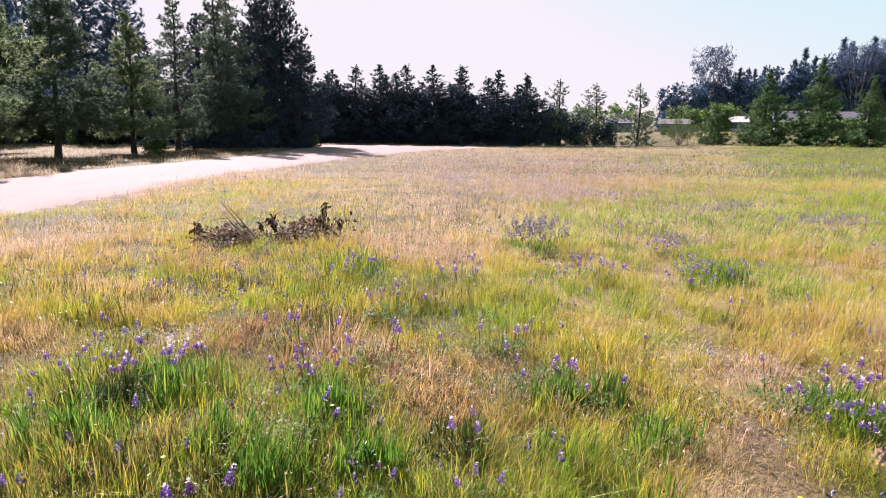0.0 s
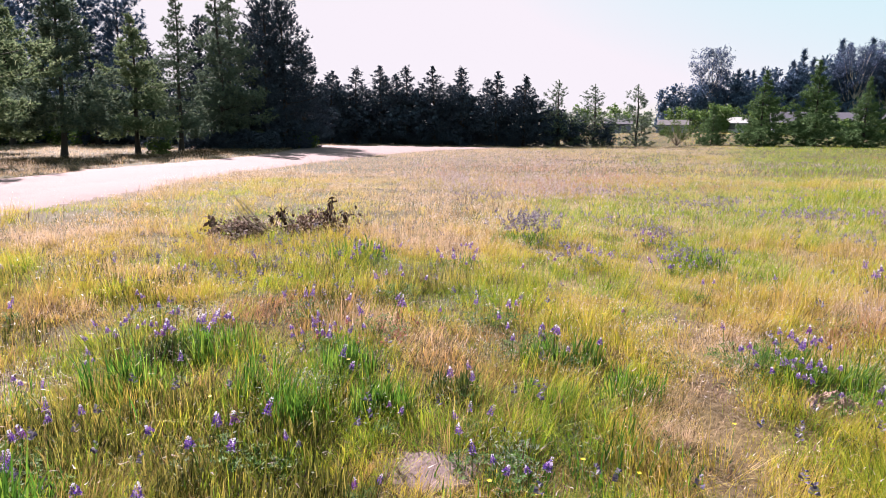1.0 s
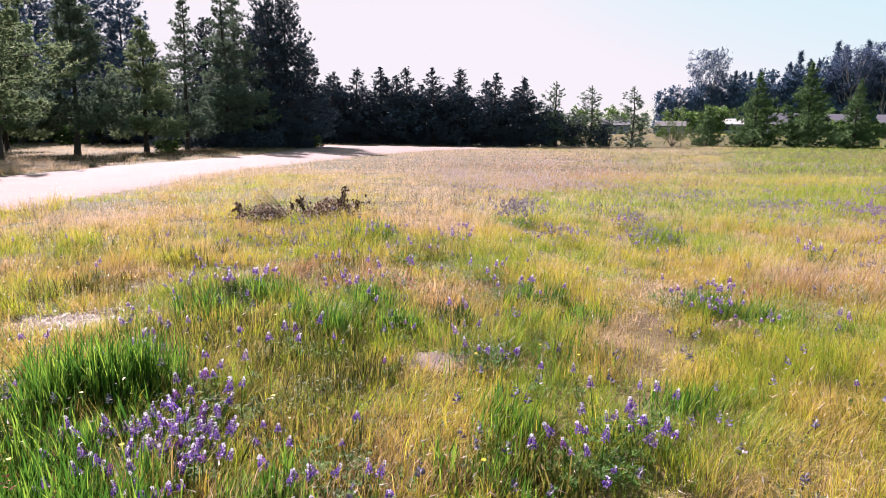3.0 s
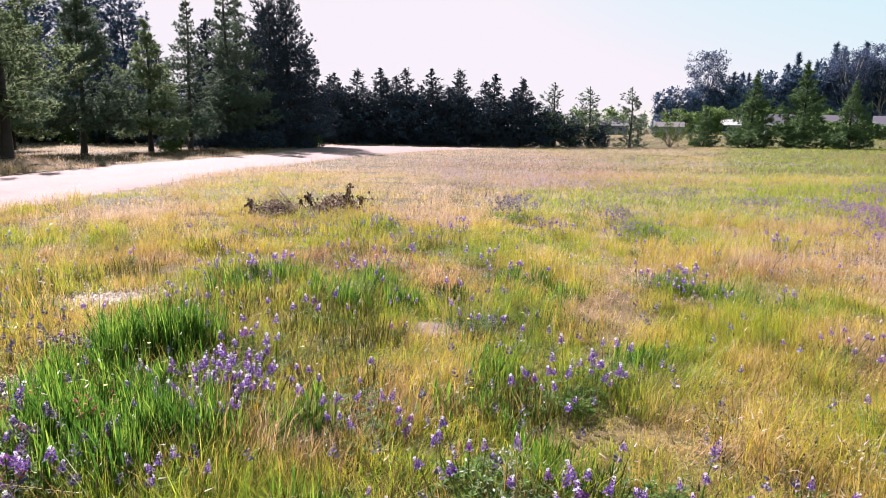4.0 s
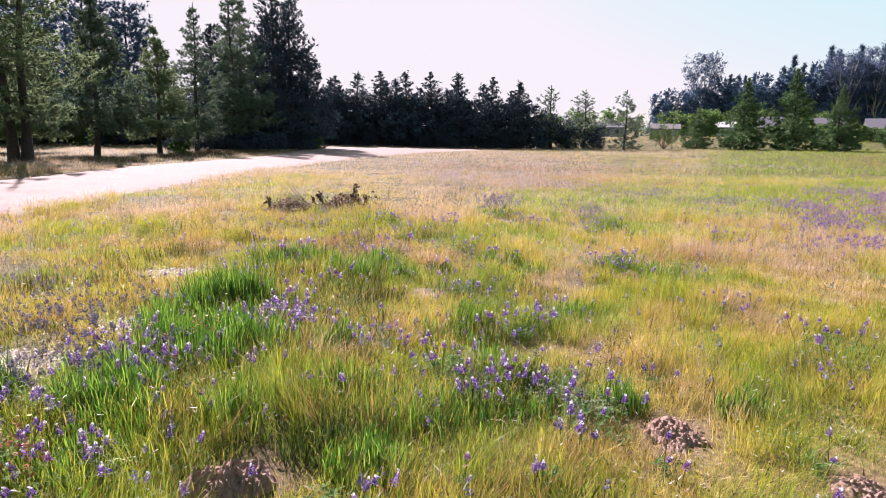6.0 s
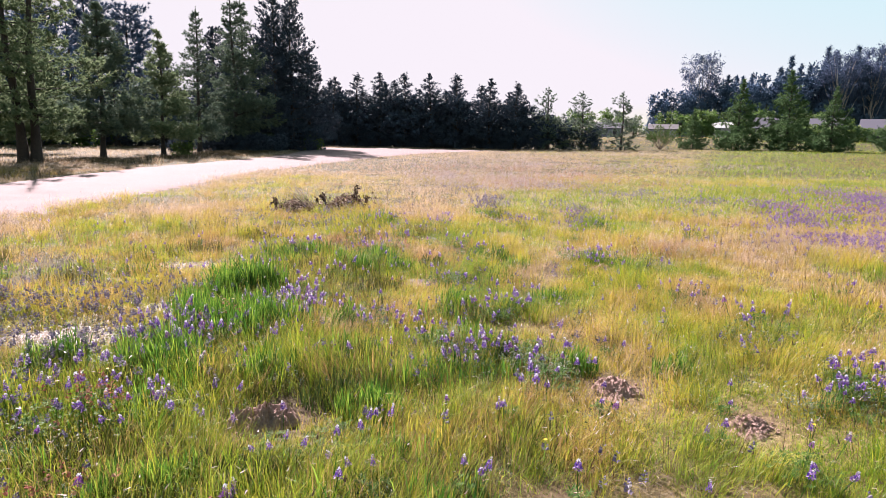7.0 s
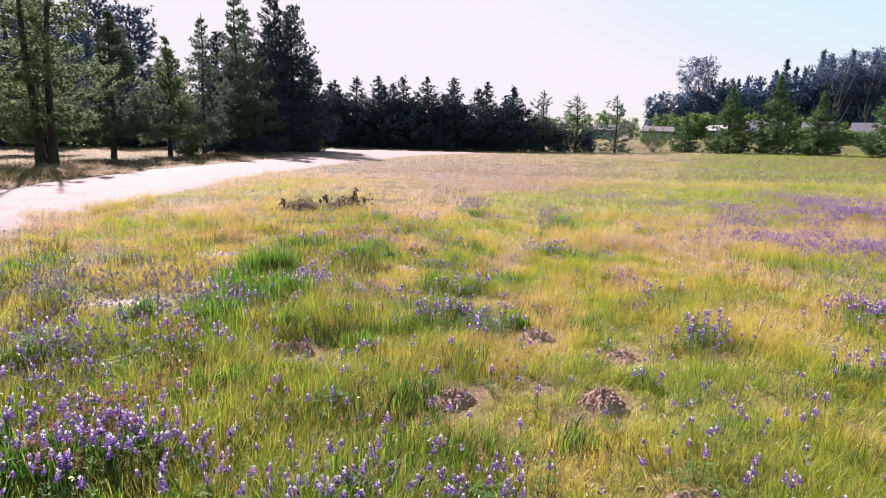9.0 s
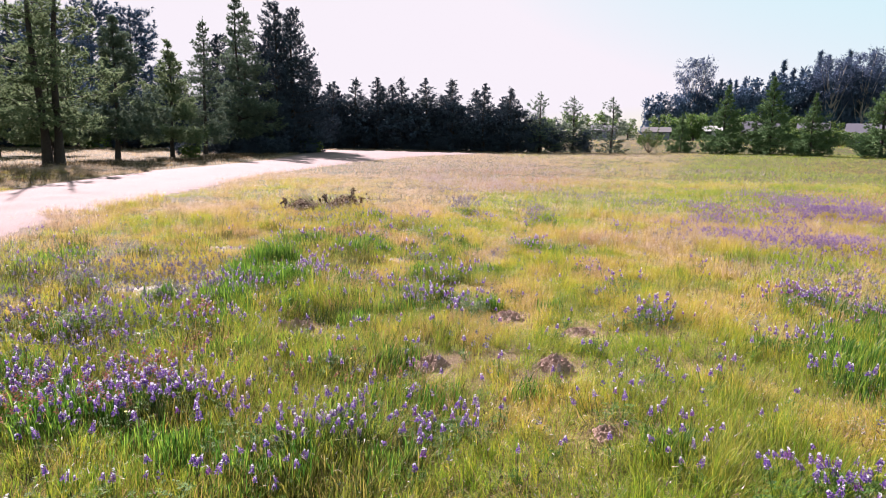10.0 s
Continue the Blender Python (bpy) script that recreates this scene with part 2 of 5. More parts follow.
def make_road_material():
    m, nt, b, out = mat("pale_dirt")
    fine, mid, big = noise_tex(nt, 30, 8, 0.75), noise_tex(nt, 1.6, 5), noise_tex(nt, 0.25, 4)
    c1 = ramp(nt, fine, [(0.25, (0.091, 0.063, 0.058)), (0.5, (0.137, 0.1, 0.098)), (0.75, (0.175, 0.134, 0.132))])
    c2 = mix(nt, ramp(nt, mid, [(0.42, (0, 0, 0)), (0.7, (0.193, 0.183, 0.201))]), c1, (0.113, 0.078, 0.068))
    c3 = mix(nt, ramp(nt, big, [(0.4, (0, 0, 0)), (0.7, (0.175, 0.166, 0.183))]), c2, (0.164, 0.123, 0.121))
    nt.links.new(c3, b.inputs["Base Color"])
    b.inputs["Roughness"].default_value = 0.95
    b.inputs["Specular IOR Level"].default_value = 0.1
    bump(nt, b, fine, 0.7, 0.02)
    return m


def make_mound_material():
    m, nt, b, out = mat("red_brown_soil")
    fine, mid = noise_tex(nt, 60, 8, 0.75), noise_tex(nt, 9, 4)
    c = ramp(nt, fine, [(0.28, (0.118, 0.067, 0.055)), (0.5, (0.245, 0.155, 0.134)), (0.75, (0.37, 0.266, 0.236))])
    c = mix(nt, ramp(nt, mid, [(0.4, (0, 0, 0)), (0.7, (0.41, 0.394, 0.403))]), c, (0.225, 0.145, 0.111))
    nt.links.new(c, b.inputs["Base Color"])
    b.inputs["Roughness"].default_value = 0.95
    b.inputs["Specular IOR Level"].default_value = 0.1
    bump(nt, b, fine, 1.0, 0.02)
    return m


def make_grass_material():
    """Blades from straw to green by their 'green', riper towards the tip, with rust-red ones by their 'red'; 'pale'
    mixes farther blades paler.
    """
    m, nt, b, out = mat("meadow_grass")

    def calc(op, a, c):
        n = nt.nodes.new("ShaderNodeMath")
        n.operation = op
        for sock, v in zip(n.inputs, (a, c)):
            if hasattr(v, "is_linked"):
                nt.links.new(v, sock)
            else:
                sock.default_value = v
        return n.outputs[0]

    r = island(nt)
    g = calc("ADD", attr(nt, "green"), calc("MULTIPLY", calc("SUBTRACT", r, 0.5), 0.40))
    g = calc("SUBTRACT", g, calc("MULTIPLY", attr(nt, "along"), 0.20))
    col = ramp(nt, g, [(0.0, (0.435, 0.318, 0.212)), (0.18, (0.413, 0.299, 0.127)), (0.38, (0.385, 0.272, 0.0422)), (0.58, (0.366, 0.352, 0.0375)), (0.82, (0.207, 0.285, 0.019)), (1.0, (0.0769, 0.18, 0.0146))])
    col = mix(nt, attr(nt, "red"), col, (0.304, 0.163, 0.084))
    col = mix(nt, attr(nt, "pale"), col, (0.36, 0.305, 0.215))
    tone = calc("FRACT", calc("MULTIPLY", r, 37.0), 0.0)
    col = mix(nt, 1.0, col, ramp(nt, tone, [(0.0, (0.32, 0.32, 0.32)), (0.5, (0.88, 0.85, 0.85)), (1.0, (1.0, 1.0, 1.0))]), "MULTIPLY")
    leafy(nt, b, out, col, 0.42, 0.5)
    return m


def make_leaf_material(name, stops, through=0.4, rough=0.55):
    m, nt, b, out = mat(name)
    leafy(nt, b, out, ramp(nt, island(nt), stops), through, rough)
    return m


def make_bark_material(name, dark, light, scale=14):
    m, nt, b, out = mat(name)
    f = noise_tex(nt, scale, 6, 0.7)
    nt.links.new(ramp(nt, f, [(0.3, dark), (0.7, light)]), b.inputs["Base Color"])
    b.inputs["Roughness"].default_value = 0.9
    bump(nt, b, f, 0.8, 0.03)
    return m


def make_paint(name, colour, rough=0.7, scale=3.0, vary=0.12):
    m, nt, b, out = mat(name)
    f = noise_tex(nt, scale, 6, 0.7)
    lo = tuple(c * (1 - vary) for c in colour)
    nt.links.new(ramp(nt, f, [(0.3, lo), (0.7, colour)]), b.inputs["Base Color"])
    b.inputs["Roughness"].default_value = rough
    bump(nt, b, f, 0.1, 0.01)
    return m


M_GROUND, M_ROAD, M_MOUND, M_GRASS = make_ground_material(), make_road_material(), make_mound_material(), make_grass_material()
M_SEED = make_leaf_material("pale_seed_heads", [(0, (0.378, 0.33, 0.294)), (0.5, (0.42, 0.383, 0.352)), (1, (0.378, 0.315, 0.336))], 0.5)
M_STRAW = make_leaf_material("lying_straw", [(0, (0.068, 0.049, 0.029)), (0.6, (0.103, 0.078, 0.049)), (1, (0.134, 0.107, 0.075))], 0.2)
M_STALK = make_leaf_material("dark_stalks", [(0, (0.037, 0.021, 0.016)), (0.6, (0.074, 0.042, 0.029)), (1, (0.126, 0.068, 0.052))], 0.2)
M_CLUMP = make_leaf_material("fresh_green_blade", [(0, (0.012, 0.046, 0.007)), (0.55, (0.048, 0.125, 0.014)), (1, (0.177, 0.267, 0.032))], 0.40, 0.45)
# Olive blades, kept dark partly for the shade inside the grass.
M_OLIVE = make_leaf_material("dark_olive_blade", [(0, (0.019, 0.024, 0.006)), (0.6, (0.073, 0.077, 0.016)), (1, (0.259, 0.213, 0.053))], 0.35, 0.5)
M_LUPLEAF = make_leaf_material("lupine_leaf", [(0, (0.018, 0.052, 0.008)), (0.6, (0.044, 0.11, 0.016)), (1, (0.089, 0.162, 0.029))], 0.42, 0.7)
M_LUPINE = make_leaf_material("lupine_petal", [(0, (0.048, 0.023, 0.174)), (0.35, (0.083, 0.038, 0.226)), (0.60, (0.149, 0.063, 0.24)), (0.82, (0.218, 0.127, 0.279)), (0.93, (0.30, 0.18, 0.36)), (1, (0.58, 0.53, 0.64))], 0.35, 0.6)
M_DRIFT = make_leaf_material("faded_lupine_petal", [(0, (0.074, 0.043, 0.149)), (0.4, (0.117, 0.067, 0.192)), (0.75, (0.196, 0.105, 0.218)), (1, (0.305, 0.254, 0.322))], 0.3, 0.7)
M_MUTED = make_leaf_material("muted_lupine_petal", [(0, (0.054, 0.044, 0.084)), (0.45, (0.094, 0.077, 0.128)), (0.75, (0.157, 0.128, 0.177)), (1, (0.295, 0.275, 0.295))], 0.3, 0.7)
M_PINKISH = make_leaf_material("purple_petal", [(0, (0.095, 0.024, 0.166)), (0.6, (0.149, 0.046, 0.2)), (1, (0.244, 0.127, 0.253))], 0.35, 0.6)
M_TIP = make_leaf_material("pale_spike_tip", [(0, (0.36, 0.34, 0.42)), (1, (0.58, 0.56, 0.62))], 0.35, 0.7)
M_WASHED = make_leaf_material("washed_pink_heads", [(0, (0.241, 0.179, 0.21)), (0.6, (0.326, 0.262, 0.267)), (1, (0.389, 0.336, 0.336))], 0.4, 0.8)
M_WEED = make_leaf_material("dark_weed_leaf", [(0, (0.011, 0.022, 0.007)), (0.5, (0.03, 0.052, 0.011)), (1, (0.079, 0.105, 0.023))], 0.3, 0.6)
M_SILVER = make_leaf_material("silvery_weed_leaf", [(0, (0.066, 0.092, 0.056)), (0.6, (0.131, 0.164, 0.098)), (1, (0.276, 0.289, 0.223))], 0.3, 0.7)
M_CURL = make_leaf_material("dry_curled_grass", [(0, (0.116, 0.074, 0.04)), (0.5, (0.222, 0.158, 0.079)), (0.8, (0.317, 0.248, 0.148)), (1, (0.38, 0.338, 0.264))], 0.3, 0.6)
M_YELLOW = make_leaf_material("yellow_petal", [(0, (0.394, 0.289, 0.011)), (1, (0.446, 0.378, 0.026))], 0.3)
M_SORREL = make_leaf_material("rust_sorrel", [(0, (0.21, 0.063, 0.042)), (0.6, (0.273, 0.116, 0.079)), (1, (0.289, 0.179, 0.116))], 0.4)
M_NEEDLE = make_leaf_material("pine_needles", [(0, (0.05, 0.076, 0.068)), (0.6, (0.092, 0.128, 0.09)), (1, (0.155, 0.192, 0.122))], 0.27, 0.9)
# Blue haze and backlit darkness are put into this needle colour.
M_NEEDLE_BLUE = make_leaf_material("dark_hazed_fir_needles", [(0, (0.025, 0.037, 0.056)), (0.6, (0.042, 0.060, 0.083)), (1, (0.068, 0.090, 0.108))], 0.05, 0.9)
# Distance haze is put into these far needles as a blue-grey tint.
M_NEEDLE_FAR = make_leaf_material("hazed_conifer_needles", [(0, (0.038, 0.064, 0.105)), (0.6, (0.068, 0.106, 0.164)), (1, (0.108, 0.152, 0.225))], 0.08, 0.85)
# The warm yellow of sunlit foliage is put into this needle colour.
M_NEEDLE_WARM = make_leaf_material("sunlit_pine_needles", [(0, (0.062, 0.095, 0.055)), (0.6, (0.135, 0.18, 0.088)), (1, (0.225, 0.26, 0.155))], 0.33, 0.9)
# Brown verge grass with the pines' shade put into its colour.
M_VERGE_SHADE = make_leaf_material("shaded_brown_verge_blade", [(0, (0.024, 0.017, 0.011)), (0.6, (0.062, 0.045, 0.024)), (1, (0.15, 0.108, 0.055))], 0.3, 0.6)
M_NEEDLE_LIGHT = make_leaf_material("light_pine_needles", [(0, (0.046, 0.088, 0.04)), (0.6, (0.087, 0.144, 0.062)), (1, (0.139, 0.206, 0.098))], 0.16, 0.9)
M_LEAF = make_leaf_material("broad_leaves", [(0, (0.026, 0.058, 0.014)), (0.6, (0.05, 0.09, 0.02)), (1, (0.086, 0.122, 0.032))], 0.4)
M_LEAF_BRIGHT = make_leaf_material("spring_leaves", [(0, (0.038, 0.081, 0.017)), (0.6, (0.068, 0.121, 0.029)), (1, (0.101, 0.148, 0.052))], 0.45)
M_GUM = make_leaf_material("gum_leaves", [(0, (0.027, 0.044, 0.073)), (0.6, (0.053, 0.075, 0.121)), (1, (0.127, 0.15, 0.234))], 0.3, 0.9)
M_BARK = make_bark_material("pine_bark", (0.013, 0.010, 0.009), (0.040, 0.029, 0.024))
M_PALEBARK = make_bark_material("gum_bark", (0.30, 0.26, 0.22), (0.55, 0.50, 0.44), 5)
M_DEAD = make_bark_material("dead_wood", (0.157, 0.105, 0.074), (0.346, 0.273, 0.21), 30)
M_DARKLEAF = make_leaf_material("dark_withered_leaf", [(0, (0.015, 0.009, 0.007)), (0.5, (0.052, 0.033, 0.024)), (1, (0.157, 0.105, 0.079))], 0.12, 0.8)
M_DEADLEAF = make_leaf_material("withered_leaf", [(0, (0.026, 0.017, 0.012)), (0.4, (0.079, 0.05, 0.037)), (0.7, (0.179, 0.121, 0.094)), (1, (0.346, 0.278, 0.247))], 0.25, 0.8)
M_WALL_A = make_paint("lavender_grey_siding", (0.15, 0.145, 0.235))
M_WALL_B = make_paint("white_siding", (0.389, 0.383, 0.404))
M_ROOF = make_paint("grey_shingle", (0.036, 0.034, 0.056), 0.85, 8, 0.35)
M_ROOF_B = make_paint("brown_shingle", (0.04, 0.034, 0.042), 0.85, 8, 0.35)
M_TRIM = make_paint("white_trim", (0.245, 0.245, 0.245))
M_GLASS, _nt, _b, _o = mat("window_glass")
_b.inputs["Base Color"].default_value = (0.03, 0.035, 0.04, 1)
_b.inputs["Roughness"].default_value = 0.06
M_TWIG = make_bark_material("shrub_twigs", (0.064, 0.045, 0.032), (0.166, 0.122, 0.083), 20)


# ---- ground and road ----
far = np.geomspace(1.0, 2500, 40)
gx = np.concatenate([-16 - far[::-1], np.linspace(-16, 16, 110), 16 + far])
gy = np.concatenate([-10 - far[::-1], np.linspace(-10, 30, 130), 30 + np.geomspace(0.5, 3000, 60)])
GX, GY = np.meshgrid(gx, gy)
vx, vy = GX.ravel(), GY.ravel()
idx = np.arange(len(vx)).reshape(len(gy), len(gx))
quads = np.stack([idx[:-1, :-1], idx[:-1, 1:], idx[1:, 1:], idx[1:, :-1]], -1).reshape(-1, 4)
bare = 1 - cover(vx, vy)
ground = new("ground", mesh_np("ground", np.stack([vx, vy, ground_z(vx, vy)], 1), quads, M_GROUND, {"bare": bare, "dry": (0.15 + 0.75 * step(-1.0, 1.6, vx + 1.4 * (dry_noise(vx * 0.7, vy * 0.7) - 0.5))) * step(30, 10, vy) * (0.3 + 0.7 * step(-7.5, -5.0, vy))}, True))
tagged(ground, "dry meadow ground of thatch and pale soil", "ground", kind="structure")

ry = np.linspace(-30, 66, 330)
rl, rr = road_edges(ry)
jag = np.random.RandomState(5)
rl = rl + jag.normal(0, 0.12, len(ry)) - 0.4
rr = rr + jag.normal(0, 0.12, len(ry)) + 0.4
u = np.linspace(0, 1, 22)
RX = rl[:, None] + (rr - rl)[:, None] * u[None]
RY = np.repeat(ry[:, None], len(u), 1)
crown = 0.05 * np.sin(np.pi * u)[None] - 0.05 * np.exp(-((u[None] - 0.32) / 0.06) ** 2) - 0.05 * np.exp(-((u[None] - 0.66) / 0.06) ** 2)
RZ = ground_z(RX, RY) - 0.03 + 0.07 * np.clip(9 * np.minimum(u, 1 - u), 0, 1)[None] + 0.4 * crown + (swell(RX * 8, RY * 8) - 0.5) * 0.05 * np.sin(np.pi * u)[None]
ridx = np.arange(RX.size).reshape(RX.shape)
rq = np.stack([ridx[:-1, :-1], ridx[:-1, 1:], ridx[1:, 1:], ridx[1:, :-1]], -1).reshape(-1, 4)
road = new("road", mesh_np("road", np.stack([RX.ravel(), RY.ravel(), RZ.ravel()], 1), rq, M_ROAD, None, True))
tagged(road, "pale pinkish dirt road with worn wheel tracks", "road", kind="structure")


# ---- grass ----
def blades(name, x, y, height, width, material, rng, floats=None, lean=0.45, segs=2, way=None):
    """Many grass blades in one mesh. segs 2: bent blades; 1: single triangles."""
    n = len(x)
    z = ground_z(x, y) - 0.01
    a = rng.rand(n) * 2 * np.pi
    la = rng.rand(n) * 2 * np.pi if way is None else way + rng.normal(0, 0.7, n)
    amt = height * lean * (0.2 + 1.1 * rng.rand(n))
    lx, ly = np.cos(la) * amt + 0.08 * height, np.sin(la) * amt - 0.05 * height
    wx, wy = np.cos(a) * width / 2, np.sin(a) * width / 2
    root = np.stack([x, y, z], 1)
    w = np.stack([wx, wy, np.zeros(n)], 1)
    tip = root + np.stack([lx, ly, height * (1 - 0.5 * rng.rand(n) * lean)], 1)
    if segs == 2:
        mid = root + np.stack([lx * 0.32, ly * 0.32, height * 0.6], 1)
        v = np.stack([root - w, root + w, mid - 0.75 * w, mid + 0.75 * w, tip], 1).reshape(-1, 3)
        base = 5 * np.arange(n)[:, None, None]
        f = (base + np.array([[0, 1, 3], [0, 3, 2], [2, 3, 4]])[None]).reshape(-1, 3)
        k, along = 5, (0, 0, 0.6, 0.6, 1)
    else:
        v = np.stack([root - w, root + w, tip], 1).reshape(-1, 3)
        f = np.arange(3 * n).reshape(-1, 3)
        k, along = 3, (0, 0, 1)
    data = {key: np.repeat(val, k) for key, val in (floats or {}).items()}
    data["along"] = np.tile(along, n)
    return mesh_np(name, v, f, material, data), tip


def scatter(rng, n, y0, y1, eye_y, half=0.74, edge=0.6):
    """Random places in the wedge of ground in front of eye_y."""
    y = y0 + (y1 - y0) * rng.rand(int(n))
    hw = half * (y - eye_y) + edge
    x = (rng.rand(len(y)) * 2 - 1) * hw + 0.3
    keep = rng.rand(len(y)) < hw / (half * (y1 - eye_y) + edge)
    return x[keep], y[keep]


def wedge_area(y0, y1, eye_y, half=0.74, edge=0.6):
    return (y1 - y0) * 2 * (half * (y1 - eye_y) + edge)


def seeds(name, tips, size, rng):
    n = len(tips)
    a = rng.rand(n) * 2 * np.pi
    d = np.stack([np.cos(a) * 0.5, np.sin(a) * 0.5, 0.8 - 0.9 * rng.rand(n)], 1)
    d /= np.linalg.norm(d, axis=1)[:, None]
    s = np.stack([-np.sin(a), np.cos(a), np.zeros(n)], 1)
    L = size * (0.6 + 0.8 * rng.rand(n))[:, None]
    v = np.stack([tips - s * L * 0.10, tips + s * L * 0.10, tips + d * L], 1).reshape(-1, 3)
    f = np.arange(3 * n).reshape(-1, 3)
    return mesh_np(name, v, f, M_SEED)


def meadow(places, per, radius, h0, w0, segs, seed, seed_share, label, lean=0.6, seed_size=0.03, loose=0.35):
    """Grass in tufts: per blades about each place, and loose ones between them."""
    rng = np.random.RandomState(seed)
    cx, cy = places
    c = cover(cx, cy)
    keep = rng.rand(len(cx)) < 0.05 + c * (0.72 + 0.5 * gap_noise(cx, cy))
    cx, cy, c = cx[keep], cy[keep], c[keep]
    m = len(cx)
    tall = tall_noise(cx, cy)
    hgt = h0 * (0.45 + 0.9 * rng.rand(m) ** 1.3) * (0.45 + 1.05 * tall) * (0.4 + 0.6 * c) * (1 + 0.45 * blobs(GREEN, cx, cy))
    tone = np.clip(greenness(cx, cy) + rng.normal(0, 0.13, m), 0, 1)
    red = np.maximum(redness(cx, cy) * (rng.rand(m) < 0.6), 0.75 * (rng.rand(m) < 0.17 * step(5, 3, cy) * step(1.8, 0.4, cx)))
    # blades are mixed paler with distance along y
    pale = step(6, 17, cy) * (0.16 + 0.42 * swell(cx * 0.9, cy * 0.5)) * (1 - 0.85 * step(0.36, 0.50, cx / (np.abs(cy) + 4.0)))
    count = np.maximum(1, (per * (0.5 + rng.rand(m)) * (0.3 + 0.7 * c)).astype(int))
    own = np.repeat(np.arange(m), count)
    n = len(own)
    free = rng.rand(n) < loose
    rad = np.where(free, radius * 3.2, radius) * np.sqrt(rng.rand(n)) * (0.6 + 0.8 * rng.rand(m))[own]
    a = rng.rand(n) * 2 * np.pi
    x, y = cx[own] + np.cos(a) * rad, cy[own] + np.sin(a) * rad
    h = hgt[own] * (0.5 + 0.6 * rng.rand(n)) * np.where(free, 0.75, 1.0)
    w = w0 * (0.6 + 0.8 * rng.rand(n))
    lodged = (rng.rand(m) < 0.65)[own] & (rng.rand(n) < 0.8)      # swathes that lean one way
    way = np.where(lodged, 9.4 * lodge_noise(cx, cy)[own], a)
    bent = lean * (0.5 + 0.9 * rng.rand(m) ** 1.5)[own]
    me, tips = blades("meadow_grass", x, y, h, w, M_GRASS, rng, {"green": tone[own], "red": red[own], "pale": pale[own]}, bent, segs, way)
    tagged(new("meadow_grass", me), label, "grass", kind="stuff")
    pick = rng.rand(n) < seed_share * (1.15 - tone[own]) * (0.7 + 1.1 * step(-0.5, 1.5, x) * step(14, 8, y))
    if seed_share:
        tagged(new("seed_heads", seeds("seed_heads", tips[pick], seed_size, rng)), "pale ripe grass seed heads over the meadow", "grass", kind="stuff")


def wedge(seed, density, y0, y1, edge=0.6):
    return scatter(np.random.RandomState(seed), density * wedge_area(y0, y1, -8.6, edge=edge), y0, y1, -8.6, edge=edge)


_x, _y = wedge(1, 120, -5.4, 2.6)
_c = np.abs(_x - 0.3) < 3.4
meadow((_x[_c], _y[_c]), 22, 0.05, 0.195, 0.0028, 2, 101, 0.035, "tall ripening meadow grass in straw yellow and green", lean=0.65, loose=0.6)
meadow((_x[_c], _y[_c]), 38, 0.05, 0.185, 0.0029, 1, 108, 0.015, "fine dense meadow grass in straw yellow and green", lean=0.95, seed_size=0.02, loose=0.6)
_ux, _uy = wedge(9, 640, -5.3, 5.0)
_uc = np.abs(_ux - 0.3) < 4.4
meadow((_ux[_uc], _uy[_uc]), 9, 0.04, 0.105, 0.0048, 1, 109, 0.0, "short dense undergrowth of grass and thatch", lean=1.1, loose=0.7)
_c = ~_c & (np.random.RandomState(6).rand(len(_x)) < 0.32)
meadow((_x[_c], _y[_c]), 26, 0.06, 0.21, 0.0064, 1, 106, 0.07, "ripening meadow grass in straw yellow and green", seed_size=0.03, loose=0.55)
meadow(wedge(2, 48, 2.6, 8.5), 42, 0.065, 0.22, 0.0050, 1, 102, 0.28, "ripening meadow grass in straw yellow and green", seed_size=0.022, loose=0.55)
meadow(wedge(3, 26, 8.5, 22), 17, 0.10, 0.21, 0.0082, 1, 103, 0.75, "pale meadow grass with green stretches", seed_size=0.034, loose=0.55)
meadow(wedge(4, 6.5, 22, 76), 7, 0.28, 0.20, 0.021, 1, 104, 0.6, "far meadow grass, tan, rust and green", seed_size=0.05, loose=0.5)
_x, _y = wedge(5, 1.3, 76, 116)
meadow((_x[_x > 14], _y[_x > 14]), 7, 0.4, 0.28, 0.05, 1, 107, 0.15, "rough grass before the houses", seed_size=0.08, loose=0.5)
_r = np.random.RandomState(8)       # round the wedge and behind the camera
_x, _y = np.concatenate([_r.uniform(-26, 26, 12000), _r.uniform(-8, 10, 9000)]), np.concatenate([_r.uniform(-26, 22, 12000), _r.uniform(-13, 4, 9000)])
_o = (np.abs(_x - 0.3) > 0.74 * (_y + 8.6) + 0.5) | (_y < -5.35)
meadow((_x[_o], _y[_o]), 7, 0.16, 0.24, 0.018, 1, 105, 0.05, "meadow grass in straw yellow and green", lean=1.3, seed_size=0.04)


def stalks(label, places, height, width, head, seed):
    """Dark weed stalks with a small ripe head, thinly spread through the grass."""
    rng = np.random.RandomState(seed)
    x, y = places
    keep = (cover(x, y) > 0.7) & (rng.rand(len(x)) < 0.25 + dry_noise(x + 5, y))
    x, y = x[keep], y[keep]
    me, tips = blades("stalks", x, y, height * (0.6 + 0.6 * rng.rand(len(x))), np.full(len(x), width), M_STALK, rng, None, 0.3, 1)
    tagged(new("weed_stalks", me), label, "weeds", kind="stuff")
    s = seeds("weed_heads", tips, head, rng)
    s.materials.clear()
    s.materials.append(M_STALK)
    tagged(new("weed_heads", s), label, "weeds", kind="stuff")


stalks("dark dry weed stalks among the grass", wedge(31, 85, -5.2, 8.5), 0.25, 0.004, 0.032, 41)
stalks("dark dry weed stalks in the middle meadow", wedge(32, 4, 8.5, 22), 0.28, 0.010, 0.05, 42)


